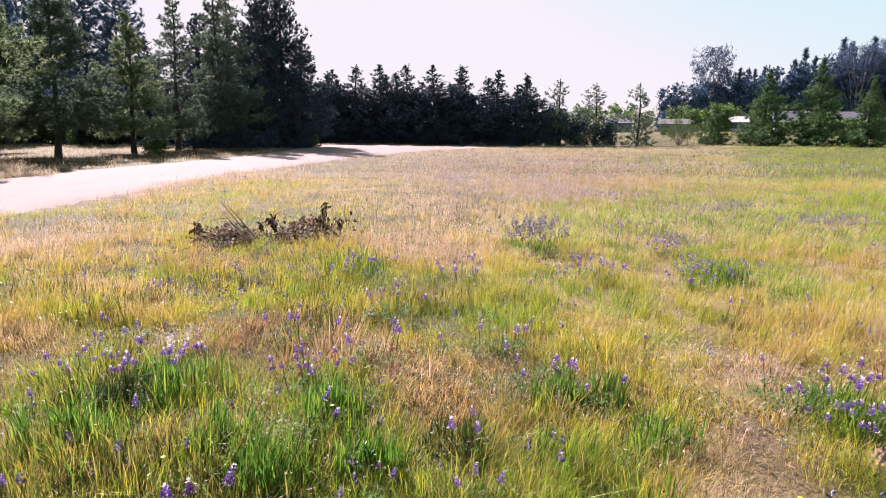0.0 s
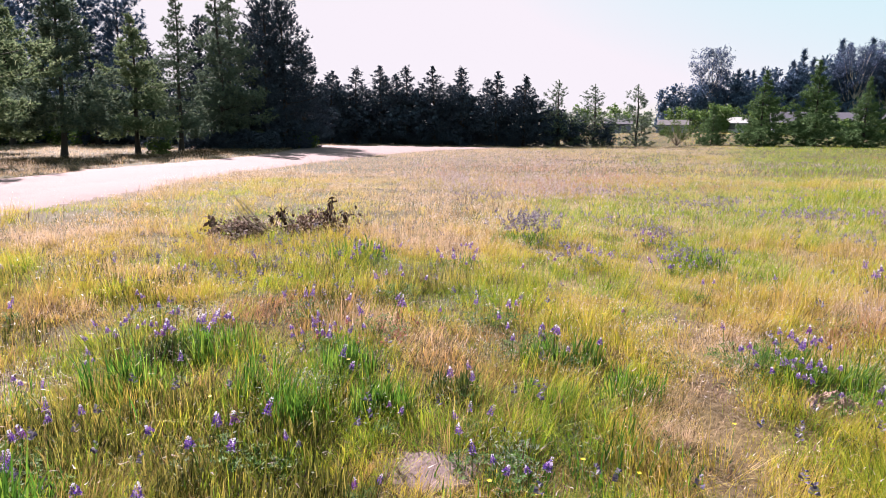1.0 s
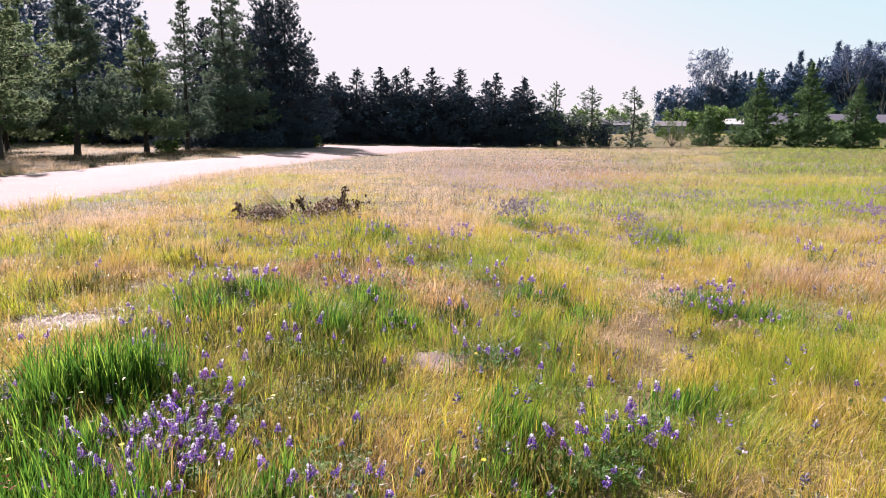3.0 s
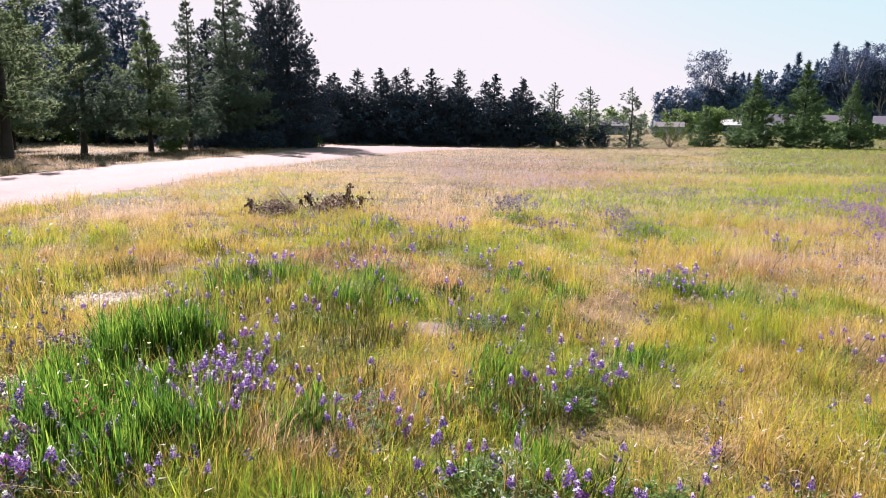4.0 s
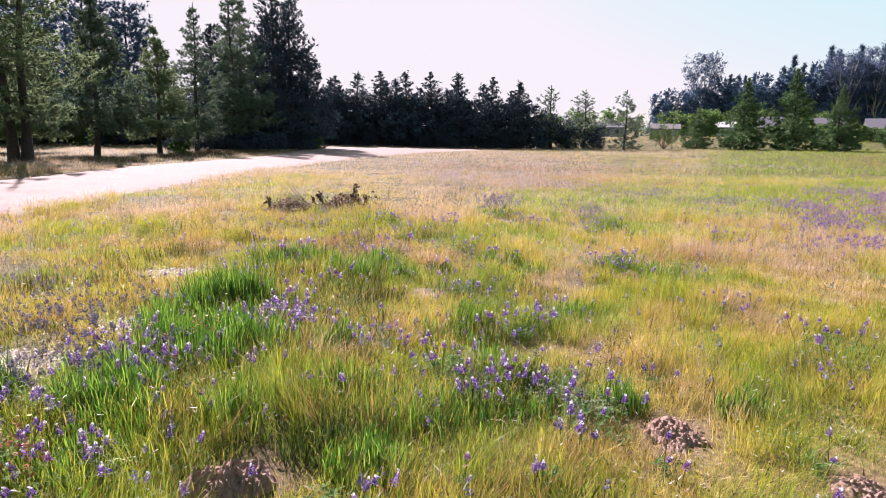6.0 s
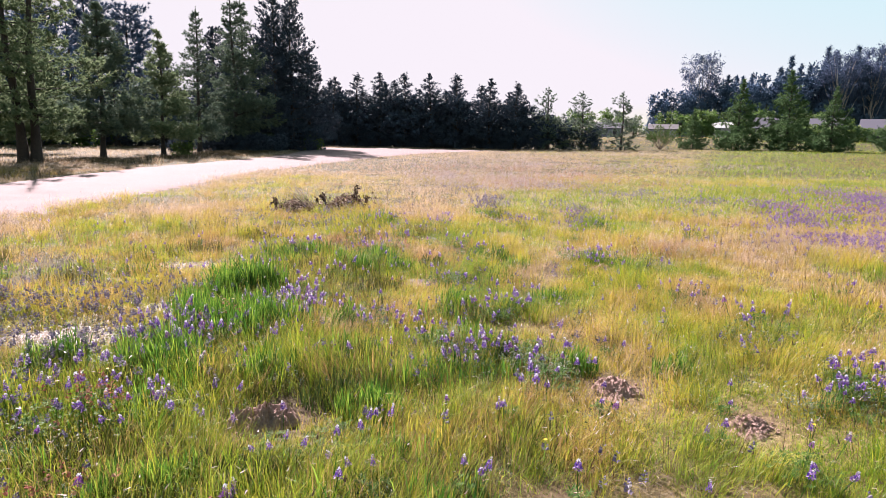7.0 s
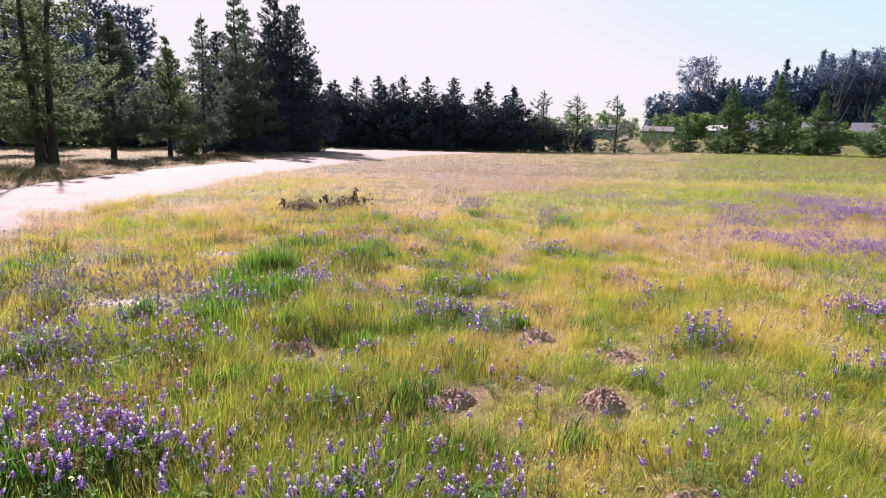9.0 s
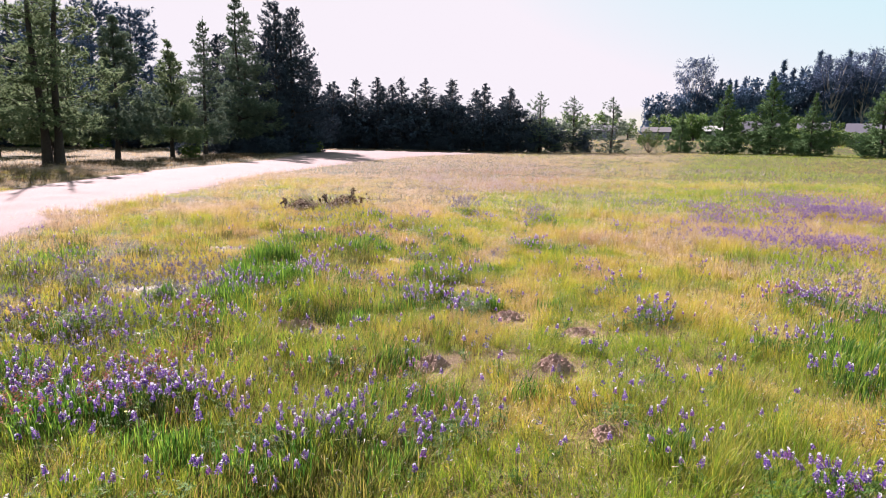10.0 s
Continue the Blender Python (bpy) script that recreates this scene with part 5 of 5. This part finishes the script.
def lupine(x, y, spikes, rng, size=1.0, pink=0.06):
    k = 0 if spikes <= 1 else 1 if spikes <= 3 else 2
    label = ("single blue-violet lupine spike in the grass", "blue-violet lupine with a few spikes in the grass", "bushy blue-violet lupine with many spikes in the grass")[k]
    top = thing("lupine", label, "flower", G3, pose(x, y, float(ground_z(x, y)), 0, 0, rng.uniform(0, 360)) @ Matrix.Scale(size, 4))
    part("foliage", FOLIAGE[k], top)
    for i in range(spikes):
        r = (0.0, 0.10, 0.24)[k] * math.sqrt(rng.random())
        a = rng.uniform(0, 6.283)
        si = rng.randrange(3)
        h = (0.155, 0.19, 0.225)[si]
        m = pose(r * math.cos(a), r * math.sin(a), 0, -math.degrees(0.9 * r * math.sin(a)) * 1.9 + rng.uniform(-11, 11), math.degrees(0.9 * r * math.cos(a)) * 1.9 + rng.uniform(-11, 11), 0)
        part("stem", STEMS[si], top, m=m)
        part("flower_spike", SPIKES[3] if rng.random() < pink else SPIKES[rng.randrange(3)], top, m=m @ pose(0, 0, h - 0.015, rng.uniform(-14, 14), rng.uniform(-14, 14), rng.uniform(0, 360)) @ Matrix.Scale(rng.uniform(0.75, 1.15), 4))


FRONT = [(-2.19, 3.34, 6), (-1.71, 3.16, 8), (-0.82, 3.35, 5), (-0.64, 3.03, 3), (-2.19, 3.89, 2), (-1.05, 3.99, 2), (-0.41, 4.45, 2), (-0.44, 3.48, 2), (0.63, 3.27, 2), (0.71, 3.0, 1), (0.46, 3.08, 1), (2.23, 3.15, 4), (2.12, 2.75, 5), (2.5, 5.95, 7), (2.75, 7.76, 6), (-0.78, 5.86, 5), (0.18, 5.93, 5), (1.59, 6.18, 4), (0.01, 3.68, 1), (0.37, 3.76, 2), (1.89, 2.97, 2)]
MIDDLE = [(-1.19, 0.59, 3), (-1.12, 0.29, 5), (-1.04, 0.75, 4), (-1.21, 0.98, 2), (-1.79, 1.68, 2), (-1.58, 1.41, 2), (-0.45, 0.4, 3), (-0.52, 0.21, 2), (0.76, 0.44, 3), (0.62, 0.44, 2), (0.96, 0.76, 4), (0.53, 0.28, 1), (0.55, 1.2, 1), (0.77, 1.18, 1), (0.11, 1.78, 1), (0.27, 1.69, 2), (-1.0, 1.2, 1), (-0.92, 1.73, 3), (-1.37, 0.4, 4), (2.13, 2.81, 3), (2.2, 2.37, 3), (4.3, 5.28, 4)]
NEAR = [(-1.82, -0.35, 5), (-1.52, -0.46, 4), (-1.02, 0.17, 7), (-1.16, -0.01, 6), (-0.94, -0.77, 2), (-1.24, -0.73, 3), (0.84, 0.62, 3), (0.48, -0.71, 6), (0.87, -0.59, 4), (1.02, -0.96, 3), (0.27, -0.5, 2), (-0.34, -0.05, 3), (-0.22, 0.21, 2), (0.07, -0.32, 1), (2.58, 1.06, 5), (0.82, -0.28, 1), (2.17, 0.21, 1), (2.22, 1.1, 1)]
LATE = [(-2.32, -1.43, 4), (-1.95, -1.0, 4), (-1.51, -0.82, 5), (-1.34, -1.91, 4), (-1.3, -3.05, 4), (-1.46, -3.1, 4), (-0.6, -2.97, 2), (2.89, -0.06, 5), (2.87, -1.34, 3), (1.98, -2.31, 3), (-0.29, -2.03, 3), (0.28, -0.53, 3), (0.51, -0.83, 4), (0.94, -1.22, 4), (0.88, -2.53, 1), (-0.59, -2.17, 3), (-1.81, -1.93, 4), (-1.95, -2.29, 4), (-0.27, -2.9, 2)]
LAST = [(-1.08, -3.52, 8), (-1.29, -3.42, 7), (-0.85, -3.71, 5), (0.05, -3.94, 7), (-0.06, -4.12, 6), (0.21, -3.84, 5), (-1.32, -3.84, 7), (-1.73, -3.77, 6), (0.56, -4.16, 4), (-0.21, -4.56, 2), (-0.18, -4.32, 3), (1.86, -3.79, 4), (3.77, -3.09, 5), (2.7, -4.71, 3), (2.77, -4.87, 4), (2.47, -4.83, 2), (2.11, -4.12, 3), (2.65, -3.39, 1), (2.47, -4.49, 1), (-1.86, -3.96, 5), (-0.65, -4.87, 2), (-0.99, -4.83, 2), (-1.2, -4.99, 2), (2.66, -1.65, 3), (2.24, -3.19, 3), (-2.24, -1.76, 4), (-2.8, -2.02, 4), (-1.96, -2.82, 3), (-2.0, -3.4, 7), (-2.3, -3.2, 6), (-1.6, -3.2, 6), (-2.4, -3.6, 6), (-2.75, -2.9, 4)]
lr = random.Random(12)
for x, y, n in FRONT + MIDDLE + NEAR + LATE + LAST:
    lupine(x, y, 1 if n == 1 else int(n * (2.7 if y < -3 else 2.0)), lr, lr.uniform(0.8, 1.1))
for i in range(170):
    y = lr.uniform(-4.6, 6.0)
    x = lr.uniform(-0.6, 0.62) * (y + 8.6) + 0.3
    if cover(np.array([x]), np.array([y]))[0] > 0.6 and x < 3.6 and not (1.0 < x < 3.4 and -1.5 < y < 2.3):
        lupine(x, y, lr.choice((1, 1, 1, 2)), lr, lr.uniform(0.7, 1.0), 0.14)


# beds of lupines: centre, radii, plants, spikes on each
BEDS = [(-1.75, -3.35, 0.75, 0.42, 8, 7), (0.1, -3.85, 0.32, 0.30, 3, 6), (-0.4, -4.0, 0.35, 0.25, 5, 4), (0.65, -4.05, 0.20, 0.15, 4, 7), (2.8, -4.72, 0.14, 0.17, 3, 7), (5.0, -1.0, 0.60, 0.75, 15, 8), (3.85, -2.25, 0.22, 0.08, 4, 5), (2.7, -1.35, 0.38, 0.5, 8, 3), (-1.15, 0.2, 0.22, 0.30, 5, 8), (-1.75, -0.45, 0.28, 0.30, 6, 7), (0.75, -0.65, 0.32, 0.14, 2, 4), (-1.4, -1.75, 0.25, 0.15, 4, 5), (-2.9, -2.1, 0.50, 0.45, 7, 4)]
for cx, cy, rx, ry, plants, spikes in BEDS:
    for i in range(plants):
        a, r = lr.uniform(0, 6.283), math.sqrt(lr.random())
        lupine(cx + rx * r * math.cos(a), cy + ry * r * math.sin(a), max(2, int(spikes * lr.uniform(0.6, 1.3))), lr, lr.uniform(0.8, 1.05), 0.14)
for i in range(95):
    y = lr.uniform(-5.0, 3.5)
    x = lr.uniform(-0.6, 0.62) * (y + 8.6) + 0.3
    if cover(np.array([x]), np.array([y]))[0] > 0.6 and x < 4.5:
        lupine(x, y, lr.choice((1, 1, 2, 3)), lr, lr.uniform(0.65, 0.95), 0.2)


def lupine_field(name, label, x, y, seed, size=1.0, petals=14, material=None):
    """Many far spikes in one mesh."""
    rng = np.random.RandomState(seed)
    n = len(x)
    h = (0.11 + 0.18 * rng.rand(n)) * size
    base = np.stack([x, y, ground_z(x, y) + h], 1)
    c = np.repeat(base, petals, 0)
    f = np.tile(np.linspace(0, 1, petals), n)
    a = rng.rand(n * petals) * 6.283
    out = np.stack([np.cos(a), np.sin(a), np.zeros(n * petals)], 1)
    side = np.stack([-np.sin(a), np.cos(a), np.zeros(n * petals)], 1)
    up = np.array([0, 0, 1.0])
    c = c + up * (f * 0.055 * size)[:, None]
    p = (0.022 * size * (1 - 0.5 * f))[:, None]
    v = np.stack([c, c + out * p - side * p * 0.6 + up * p * 0.2, c + out * p * 1.1 + up * p * 0.7, c + out * p + side * p * 0.6 + up * p * 0.2], 1).reshape(-1, 3)
    tagged(new(name, mesh_np(name, v, np.arange(len(v)).reshape(-1, 4), material or M_DRIFT)), label, "flower", kind="stuff")


def cloud(seed, spots, patchy=0.3):
    rng = np.random.RandomState(seed)
    x = np.concatenate([cx + rng.normal(0, rx, n) for cx, cy, rx, ry, n in spots])
    y = np.concatenate([cy + rng.normal(0, ry, n) for cx, cy, rx, ry, n in spots])
    ok = (rng.rand(len(x)) < patchy + 1.1 * step(0.6 - patchy, 0.7, red_noise(x * 1.4 + 9, y * 1.4))) & (cover(x, y) > 0.5)
    return x[ok], y[ok]


lupine_field("lupine_drift", "dense drift of blue-violet lupines across the meadow", *cloud(1, [(9.0, 8.3, 1.0, 0.9, 2300), (10.5, 8.0, 1.1, 1.1, 2100), (8.2, 9.6, 0.8, 0.6, 760), (11.2, 12.0, 1.0, 0.7, 560), (7.6, 6.8, 0.6, 0.6, 800), (11.6, 10.2, 1.0, 0.9, 700), (6.6, 4.6, 0.7, 0.7, 1000), (7.0, 3.0, 0.7, 0.6, 800), (6.0, 1.0, 0.5, 0.5, 333), (10.2, 13.2, 1.6, 0.9, 420), (13.5, 14.0, 1.5, 1.0, 300)], 0.10), 5, 0.95, 11)
lupine_field("lupine_drift", "loose drift of blue-violet lupines by a bare patch", *cloud(2, [(-2.6, -0.6, 0.6, 0.6, 480), (-3.4, 0.4, 0.8, 0.6, 300), (-2.1, 0.3, 0.4, 0.4, 102), (-3.6, -2.0, 0.6, 0.6, 330), (-2.6, -2.6, 0.5, 0.5, 204)]), 6, 0.78, 14, M_MUTED)
lupine_field("lupine_drift", "scattered muted violet lupines in the middle meadow", *cloud(3, [(2.7, 8.9, 0.3, 0.2, 110), (2.9, 7.9, 0.25, 0.2, 100), (2.6, 6.2, 0.25, 0.18, 110), (1.63, 6.1, 0.25, 0.15, 80), (6.5, 10.1, 0.6, 0.25, 240), (5.2, 11.9, 0.5, 0.3, 140), (3.5, 13.6, 0.7, 0.4, 160), (5.2, 7.4, 0.35, 0.2, 90), (0.7, 12.4, 0.4, 0.4, 120), (5.2, 9.0, 0.8, 0.6, 50), (4.6, 11.0, 0.8, 0.5, 60), (-1.5, 6.6, 1.2, 0.7, 90), (4.0, 16, 2.5, 2.0, 160), (0.5, 13, 2.0, 2.0, 120), (9, 20, 4, 2, 220), (-1.9, 5.6, 0.8, 0.6, 80), (3.0, 9.6, 0.8, 0.6, 60)]), 7, 0.9, 10, M_MUTED)
lupine_field("lupine_drift", "scattered muted violet lupines between the larger clumps", *cloud(13, [(4.3, 4.0, 0.9, 0.6, 90), (5.4, 0.2, 0.5, 0.5, 110), (5.0, -1.4, 0.5, 0.4, 90), (0.4, -1.0, 1.8, 1.2, 120), (0, 1.5, 2.2, 1.2, 140), (0.5, -3.2, 1.8, 0.9, 110), (-1.2, 4.6, 1.3, 0.7, 90)]), 17, 0.9, 10, M_MUTED)
lupine_field("lupine_drift", "tall pale violet lupine clump in the middle meadow", *cloud(11, [(1.12, 7.8, 0.22, 0.28, 85)], 1.0), 12, 1.3, 12, M_MUTED)
lupine_field("pale_weeds", "washed-out pinkish weed heads over the far meadow", *cloud(9, [(8, 26, 5, 4, 700), (3, 20, 2.2, 2.0, 500), (5, 28, 4, 3, 1100), (9.5, 26, 3, 1.5, 600), (16, 26, 2.5, 1.2, 320), (-1, 24, 2, 2, 400), (0, 30, 4, 4, 600), (10, 40, 7, 7, 1500), (18, 52, 9, 7, 1500), (2, 36, 5, 6, 1000), (3, 17, 2.5, 1.5, 500), (1.3, 14.5, 0.9, 1.6, 900), (2.6, 13.8, 0.8, 1.2, 420), (0.2, 16.5, 1.0, 1.5, 500)]), 9, 1.1, 6, M_WASHED)
lupine_field("sorrel", "rust-red sorrel haze over the far meadow", *cloud(4, [(2.6, 15.0, 1.2, 1.4, 420), (5.0, 18.5, 1.6, 2.0, 650), (14.6, 13.0, 1.4, 0.6, 420), (29.5, 38, 4.5, 3.5, 900), (2.0, 23.5, 2.6, 2.4, 1200), (8.6, 9.0, 0.45, 0.35, 260), (8, 31, 4, 3, 900), (-1.45, -0.1, 0.2, 0.2, 30), (-1.6, -3.3, 0.3, 0.2, 40), (-2.25, -3.75, 0.22, 0.16, 60), (-1.9, -4.05, 0.14, 0.1, 30), (-1.55, -3.75, 0.12, 0.1, 26), (0.2, -3.2, 0.2, 0.15, 8), (-1.65, -1.92, 0.12, 0.1, 26), (-1.28, -2.84, 0.14, 0.08, 30), (-0.1, -3.15, 0.3, 0.12, 26), (-0.35, 3.0, 0.2, 0.15, 26)]), 8, 0.9, 6, M_SORREL)


def yellow_heads():
    rng = np.random.RandomState(19)
    x, y = rng.uniform(-2.2, 2.2, 20), rng.uniform(-4.6, 4.0, 20)
    vs, stalk_vs = [], []
    for px, py in zip(x, y):
        c = np.array([px, py, float(ground_z(px, py)) + 0.17 + 0.06 * rng.rand()])
        for k in range(9):
            a = k / 9 * 6.283
            o, s = np.array([math.cos(a), math.sin(a), 0.25]), np.array([-math.sin(a), math.cos(a), 0])
            vs.append([c, c + o * 0.006 - s * 0.0028, c + o * 0.012, c + o * 0.006 + s * 0.0028])
        st = np.array([0.001, 0, 0])
        stalk_vs.append([c - st, c + st, np.array([px, py, 0.0]) + st, np.array([px, py, 0.0]) - st])
    v = np.array(vs).reshape(-1, 3)
    tagged(new("yellow_flowers", mesh_np("yellow_flowers", v, np.arange(len(v)).reshape(-1, 4), M_YELLOW)), "tiny yellow flower heads scattered in the grass", "flower", kind="stuff")
    v = np.array(stalk_vs).reshape(-1, 3)
    tagged(new("flower_stalks", mesh_np("flower_stalks", v, np.arange(len(v)).reshape(-1, 4), M_LUPLEAF)), "thin green stalks of the yellow flowers", "flower", kind="stuff")


yellow_heads()


def grass_clump(x, y, n, h, spread_r, seed, label="tall fresh green grass tussock", material=None):
    if any(math.hypot(x - mx - 0.06, y - my - 0.08) < 0.75 * spread_r + 0.12 for mx, my, _, _ in MOUNDS):
        return
    rng = np.random.RandomState(seed)
    a, r = rng.rand(n) * 6.283, spread_r * 1.35 * rng.rand(n) ** 0.7
    bx, by = np.cos(a) * r, np.sin(a) * r
    hh = 1.3 * h * (0.28 + 0.85 * rng.rand(n) ** 0.9) * (1 - 0.22 * r / spread_r) * (0.75 + 0.35 * np.sin(3 * a + seed) * np.minimum(1, r / spread_r))
    la = rng.normal(-0.6, 1.3, n)
    lean = hh * (0.05 + 0.38 * rng.rand(n) ** 1.5)
    s = np.array([0, 0.4, 0.75, 1.0])
    w = 0.0036 * (0.7 + 0.7 * rng.rand(n))
    sx, sy = -np.sin(la + 0.6), np.cos(la + 0.6)
    rows = []
    for si in s[:-1]:
        cx, cy, cz = bx + np.cos(la) * lean * si ** 2, by + np.sin(la) * lean * si ** 2, hh * si * (1 - 0.1 * si)
        ww = w * (1 - 0.45 * si)
        rows += [np.stack([cx - sx * ww, cy - sy * ww, cz], 1), np.stack([cx + sx * ww, cy + sy * ww, cz], 1)]
    rows.append(np.stack([bx + np.cos(la) * lean, by + np.sin(la) * lean, hh * 0.9], 1))
    v = np.stack(rows, 1).reshape(-1, 3)
    b = 7 * np.arange(n)[:, None, None]
    f = (b + np.array([[0, 1, 3], [0, 3, 2], [2, 3, 5], [2, 5, 4], [4, 5, 6]])[None]).reshape(-1, 3)
    ob = new("grass_tussock", mesh_np("grass_tussock", v, f, material or M_CLUMP))
    ob.matrix_basis = pose(x, y, float(ground_z(x, y)) - 0.01)
    tagged(ob, label, "grass tussock", kind="stuff")


OLIVE_TUFTS = [(-1.9, 1.95, 0.2), (-1.6, 1.7, 0.18), (-1.3, 2.25, 0.2), (-1.05, 1.55, 0.2), (-0.75, 1.95, 0.2), (-0.45, 1.5, 0.18), (-1.9, 3.1, 0.25), (-2.6, 4.6, 0.3), (-0.9, 4.4, 0.3), (-0.15, 4.9, 0.3), (-3.2, 3.4, 0.3), (-2.2, 5.6, 0.35), (-3.6, 5.4, 0.35), (-1.2, 5.3, 0.3)]
for i, (x, y, r) in enumerate(OLIVE_TUFTS):
    grass_clump(x, y, 330, 0.21, r, 500 + i, "dense dark olive grass tuft among ripening grass", M_OLIVE)
# green tufts, some in a darker blade that adds shadow between the clumps
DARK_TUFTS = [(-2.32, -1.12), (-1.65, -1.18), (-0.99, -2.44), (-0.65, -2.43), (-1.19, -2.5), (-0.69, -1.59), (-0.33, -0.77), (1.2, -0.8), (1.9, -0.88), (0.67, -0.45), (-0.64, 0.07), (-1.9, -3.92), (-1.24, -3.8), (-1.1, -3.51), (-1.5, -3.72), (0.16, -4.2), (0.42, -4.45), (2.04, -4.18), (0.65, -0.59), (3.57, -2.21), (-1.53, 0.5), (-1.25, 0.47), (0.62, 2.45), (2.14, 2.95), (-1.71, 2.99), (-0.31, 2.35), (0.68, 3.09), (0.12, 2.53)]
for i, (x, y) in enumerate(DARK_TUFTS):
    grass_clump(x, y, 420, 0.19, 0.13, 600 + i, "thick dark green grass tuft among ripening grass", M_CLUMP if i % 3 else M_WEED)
# tufts toned dark for the shade among the lupines
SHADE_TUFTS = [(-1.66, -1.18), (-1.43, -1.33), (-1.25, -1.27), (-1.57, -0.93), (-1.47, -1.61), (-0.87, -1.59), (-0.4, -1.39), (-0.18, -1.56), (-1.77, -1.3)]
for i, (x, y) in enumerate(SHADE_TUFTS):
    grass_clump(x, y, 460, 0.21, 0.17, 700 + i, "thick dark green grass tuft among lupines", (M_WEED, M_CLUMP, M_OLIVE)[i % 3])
TALL_TUSSOCKS = [(-1.69, 1.02, 600, 0.44, 0.16), (-1.84, 0.88, 520, 0.42, 0.16), (-1.56, 1.12, 420, 0.38, 0.14), (-1.18, -0.18, 520, 0.36, 0.17), (-1.05, -0.06, 380, 0.32, 0.16), (-1.32, -0.34, 420, 0.34, 0.17), (-1.46, 0.42, 420, 0.30, 0.20)]
SIDE_TUSSOCKS = [(-1.78, 0.23, 300, 0.30, 0.22), (-2.1, 0.6, 260, 0.28, 0.20), (-1.95, 0.4, 260, 0.28, 0.20), (-0.94, -1.04, 260, 0.28, 0.16), (-2.4, -0.95, 420, 0.30, 0.17), (-1.68, -1.1, 420, 0.30, 0.18), (-0.88, -4.29, 360, 0.24, 0.22), (-0.33, -4.58, 360, 0.22, 0.25), (0.12, -3.95, 300, 0.24, 0.22), (4.18, -2.47, 360, 0.28, 0.30), (1.34, -3.3, 200, 0.16, 0.14), (0.45, -0.35, 300, 0.24, 0.22), (0.25, 0.35, 300, 0.22, 0.25)]
MEADOW_TUSSOCKS = [(-0.72, 2.2, 220, 0.34, 0.14), (-1, 2.45, 180, 0.3, 0.13), (-0.55, 2.75, 160, 0.3, 0.15), (2.95, 6.2, 200, 0.34, 0.2), (-0.95, 6.3, 240, 0.34, 0.3), (0.95, 3.1, 90, 0.26, 0.1), (-1.5, 3.1, 200, 0.28, 0.22), (-1.5, -1.25, 180, 0.3, 0.16), (-0.45, -0.75, 200, 0.28, 0.2), (-1.75, 2.5, 220, 0.34, 0.2), (2.5, 2.75, 220, 0.24, 0.25), (5.2, -1.2, 200, 0.3, 0.3), (-0.1, -4.3, 200, 0.26, 0.25), (-1.5, -3.6, 420, 0.24, 0.26), (-2, -3.5, 420, 0.25, 0.28)]
BED_TUSSOCKS = [(-1.15, -3.5, 380, 0.23, 0.24), (0.05, -4, 360, 0.22, 0.24), (-1.75, -3.95, 320, 0.24, 0.25), (-2.45, -3.3, 380, 0.26, 0.3), (1.1, 7.7, 420, 0.2, 0.4), (-1.7, -0.05, 420, 0.34, 0.25), (-1.45, 0.1, 420, 0.3, 0.25), (-1.75, -0.85, 480, 0.34, 0.2), (-1.55, -1.1, 480, 0.32, 0.22), (-1.85, -3.9, 520, 0.3, 0.25), (-2.75, -3.1, 420, 0.3, 0.25), (1.3, 1.1, 160, 0.24, 0.15), (1.1, 2.6, 160, 0.24, 0.15), (0.35, 0.75, 160, 0.24, 0.15), (-0.6, 0.1, 220, 0.28, 0.16), (4.1, -2.9, 300, 0.28, 0.35), (4.7, -1.9, 260, 0.28, 0.35), (4, -3.3, 260, 0.26, 0.3)]
for i, (x, y, n, h, r) in enumerate(TALL_TUSSOCKS + SIDE_TUSSOCKS + MEADOW_TUSSOCKS + BED_TUSSOCKS):
    grass_clump(x, y, int((1.5 if i < 7 else 1.6) * n), (1.0 if i < 7 else 0.9) * h, (1.2 if i < 7 else 1.0) * r, 200 + i)

for i in range(170):
    y = lr.uniform(-5.0, 5.5)
    x = lr.uniform(-0.58, 0.10) * (y + 8.4) + 0.2
    g = float(greenness(np.array([x]), np.array([y]))[0])
    if float(cover(x, y)) < 0.8 or g < 0.42 or y > 2.8:
        continue
    if g > 0.5 and i % 3 == 0:
        grass_clump(x, y, lr.randrange(90, 190), lr.uniform(0.16, 0.25), lr.uniform(0.14, 0.30), 300 + i, "dark green grass tuft among ripening grass")
    else:
        grass_clump(x, y, lr.randrange(140, 240), lr.uniform(0.15, 0.23), lr.uniform(0.18, 0.32), 300 + i, "dense dark olive grass tuft among ripening grass", M_OLIVE)
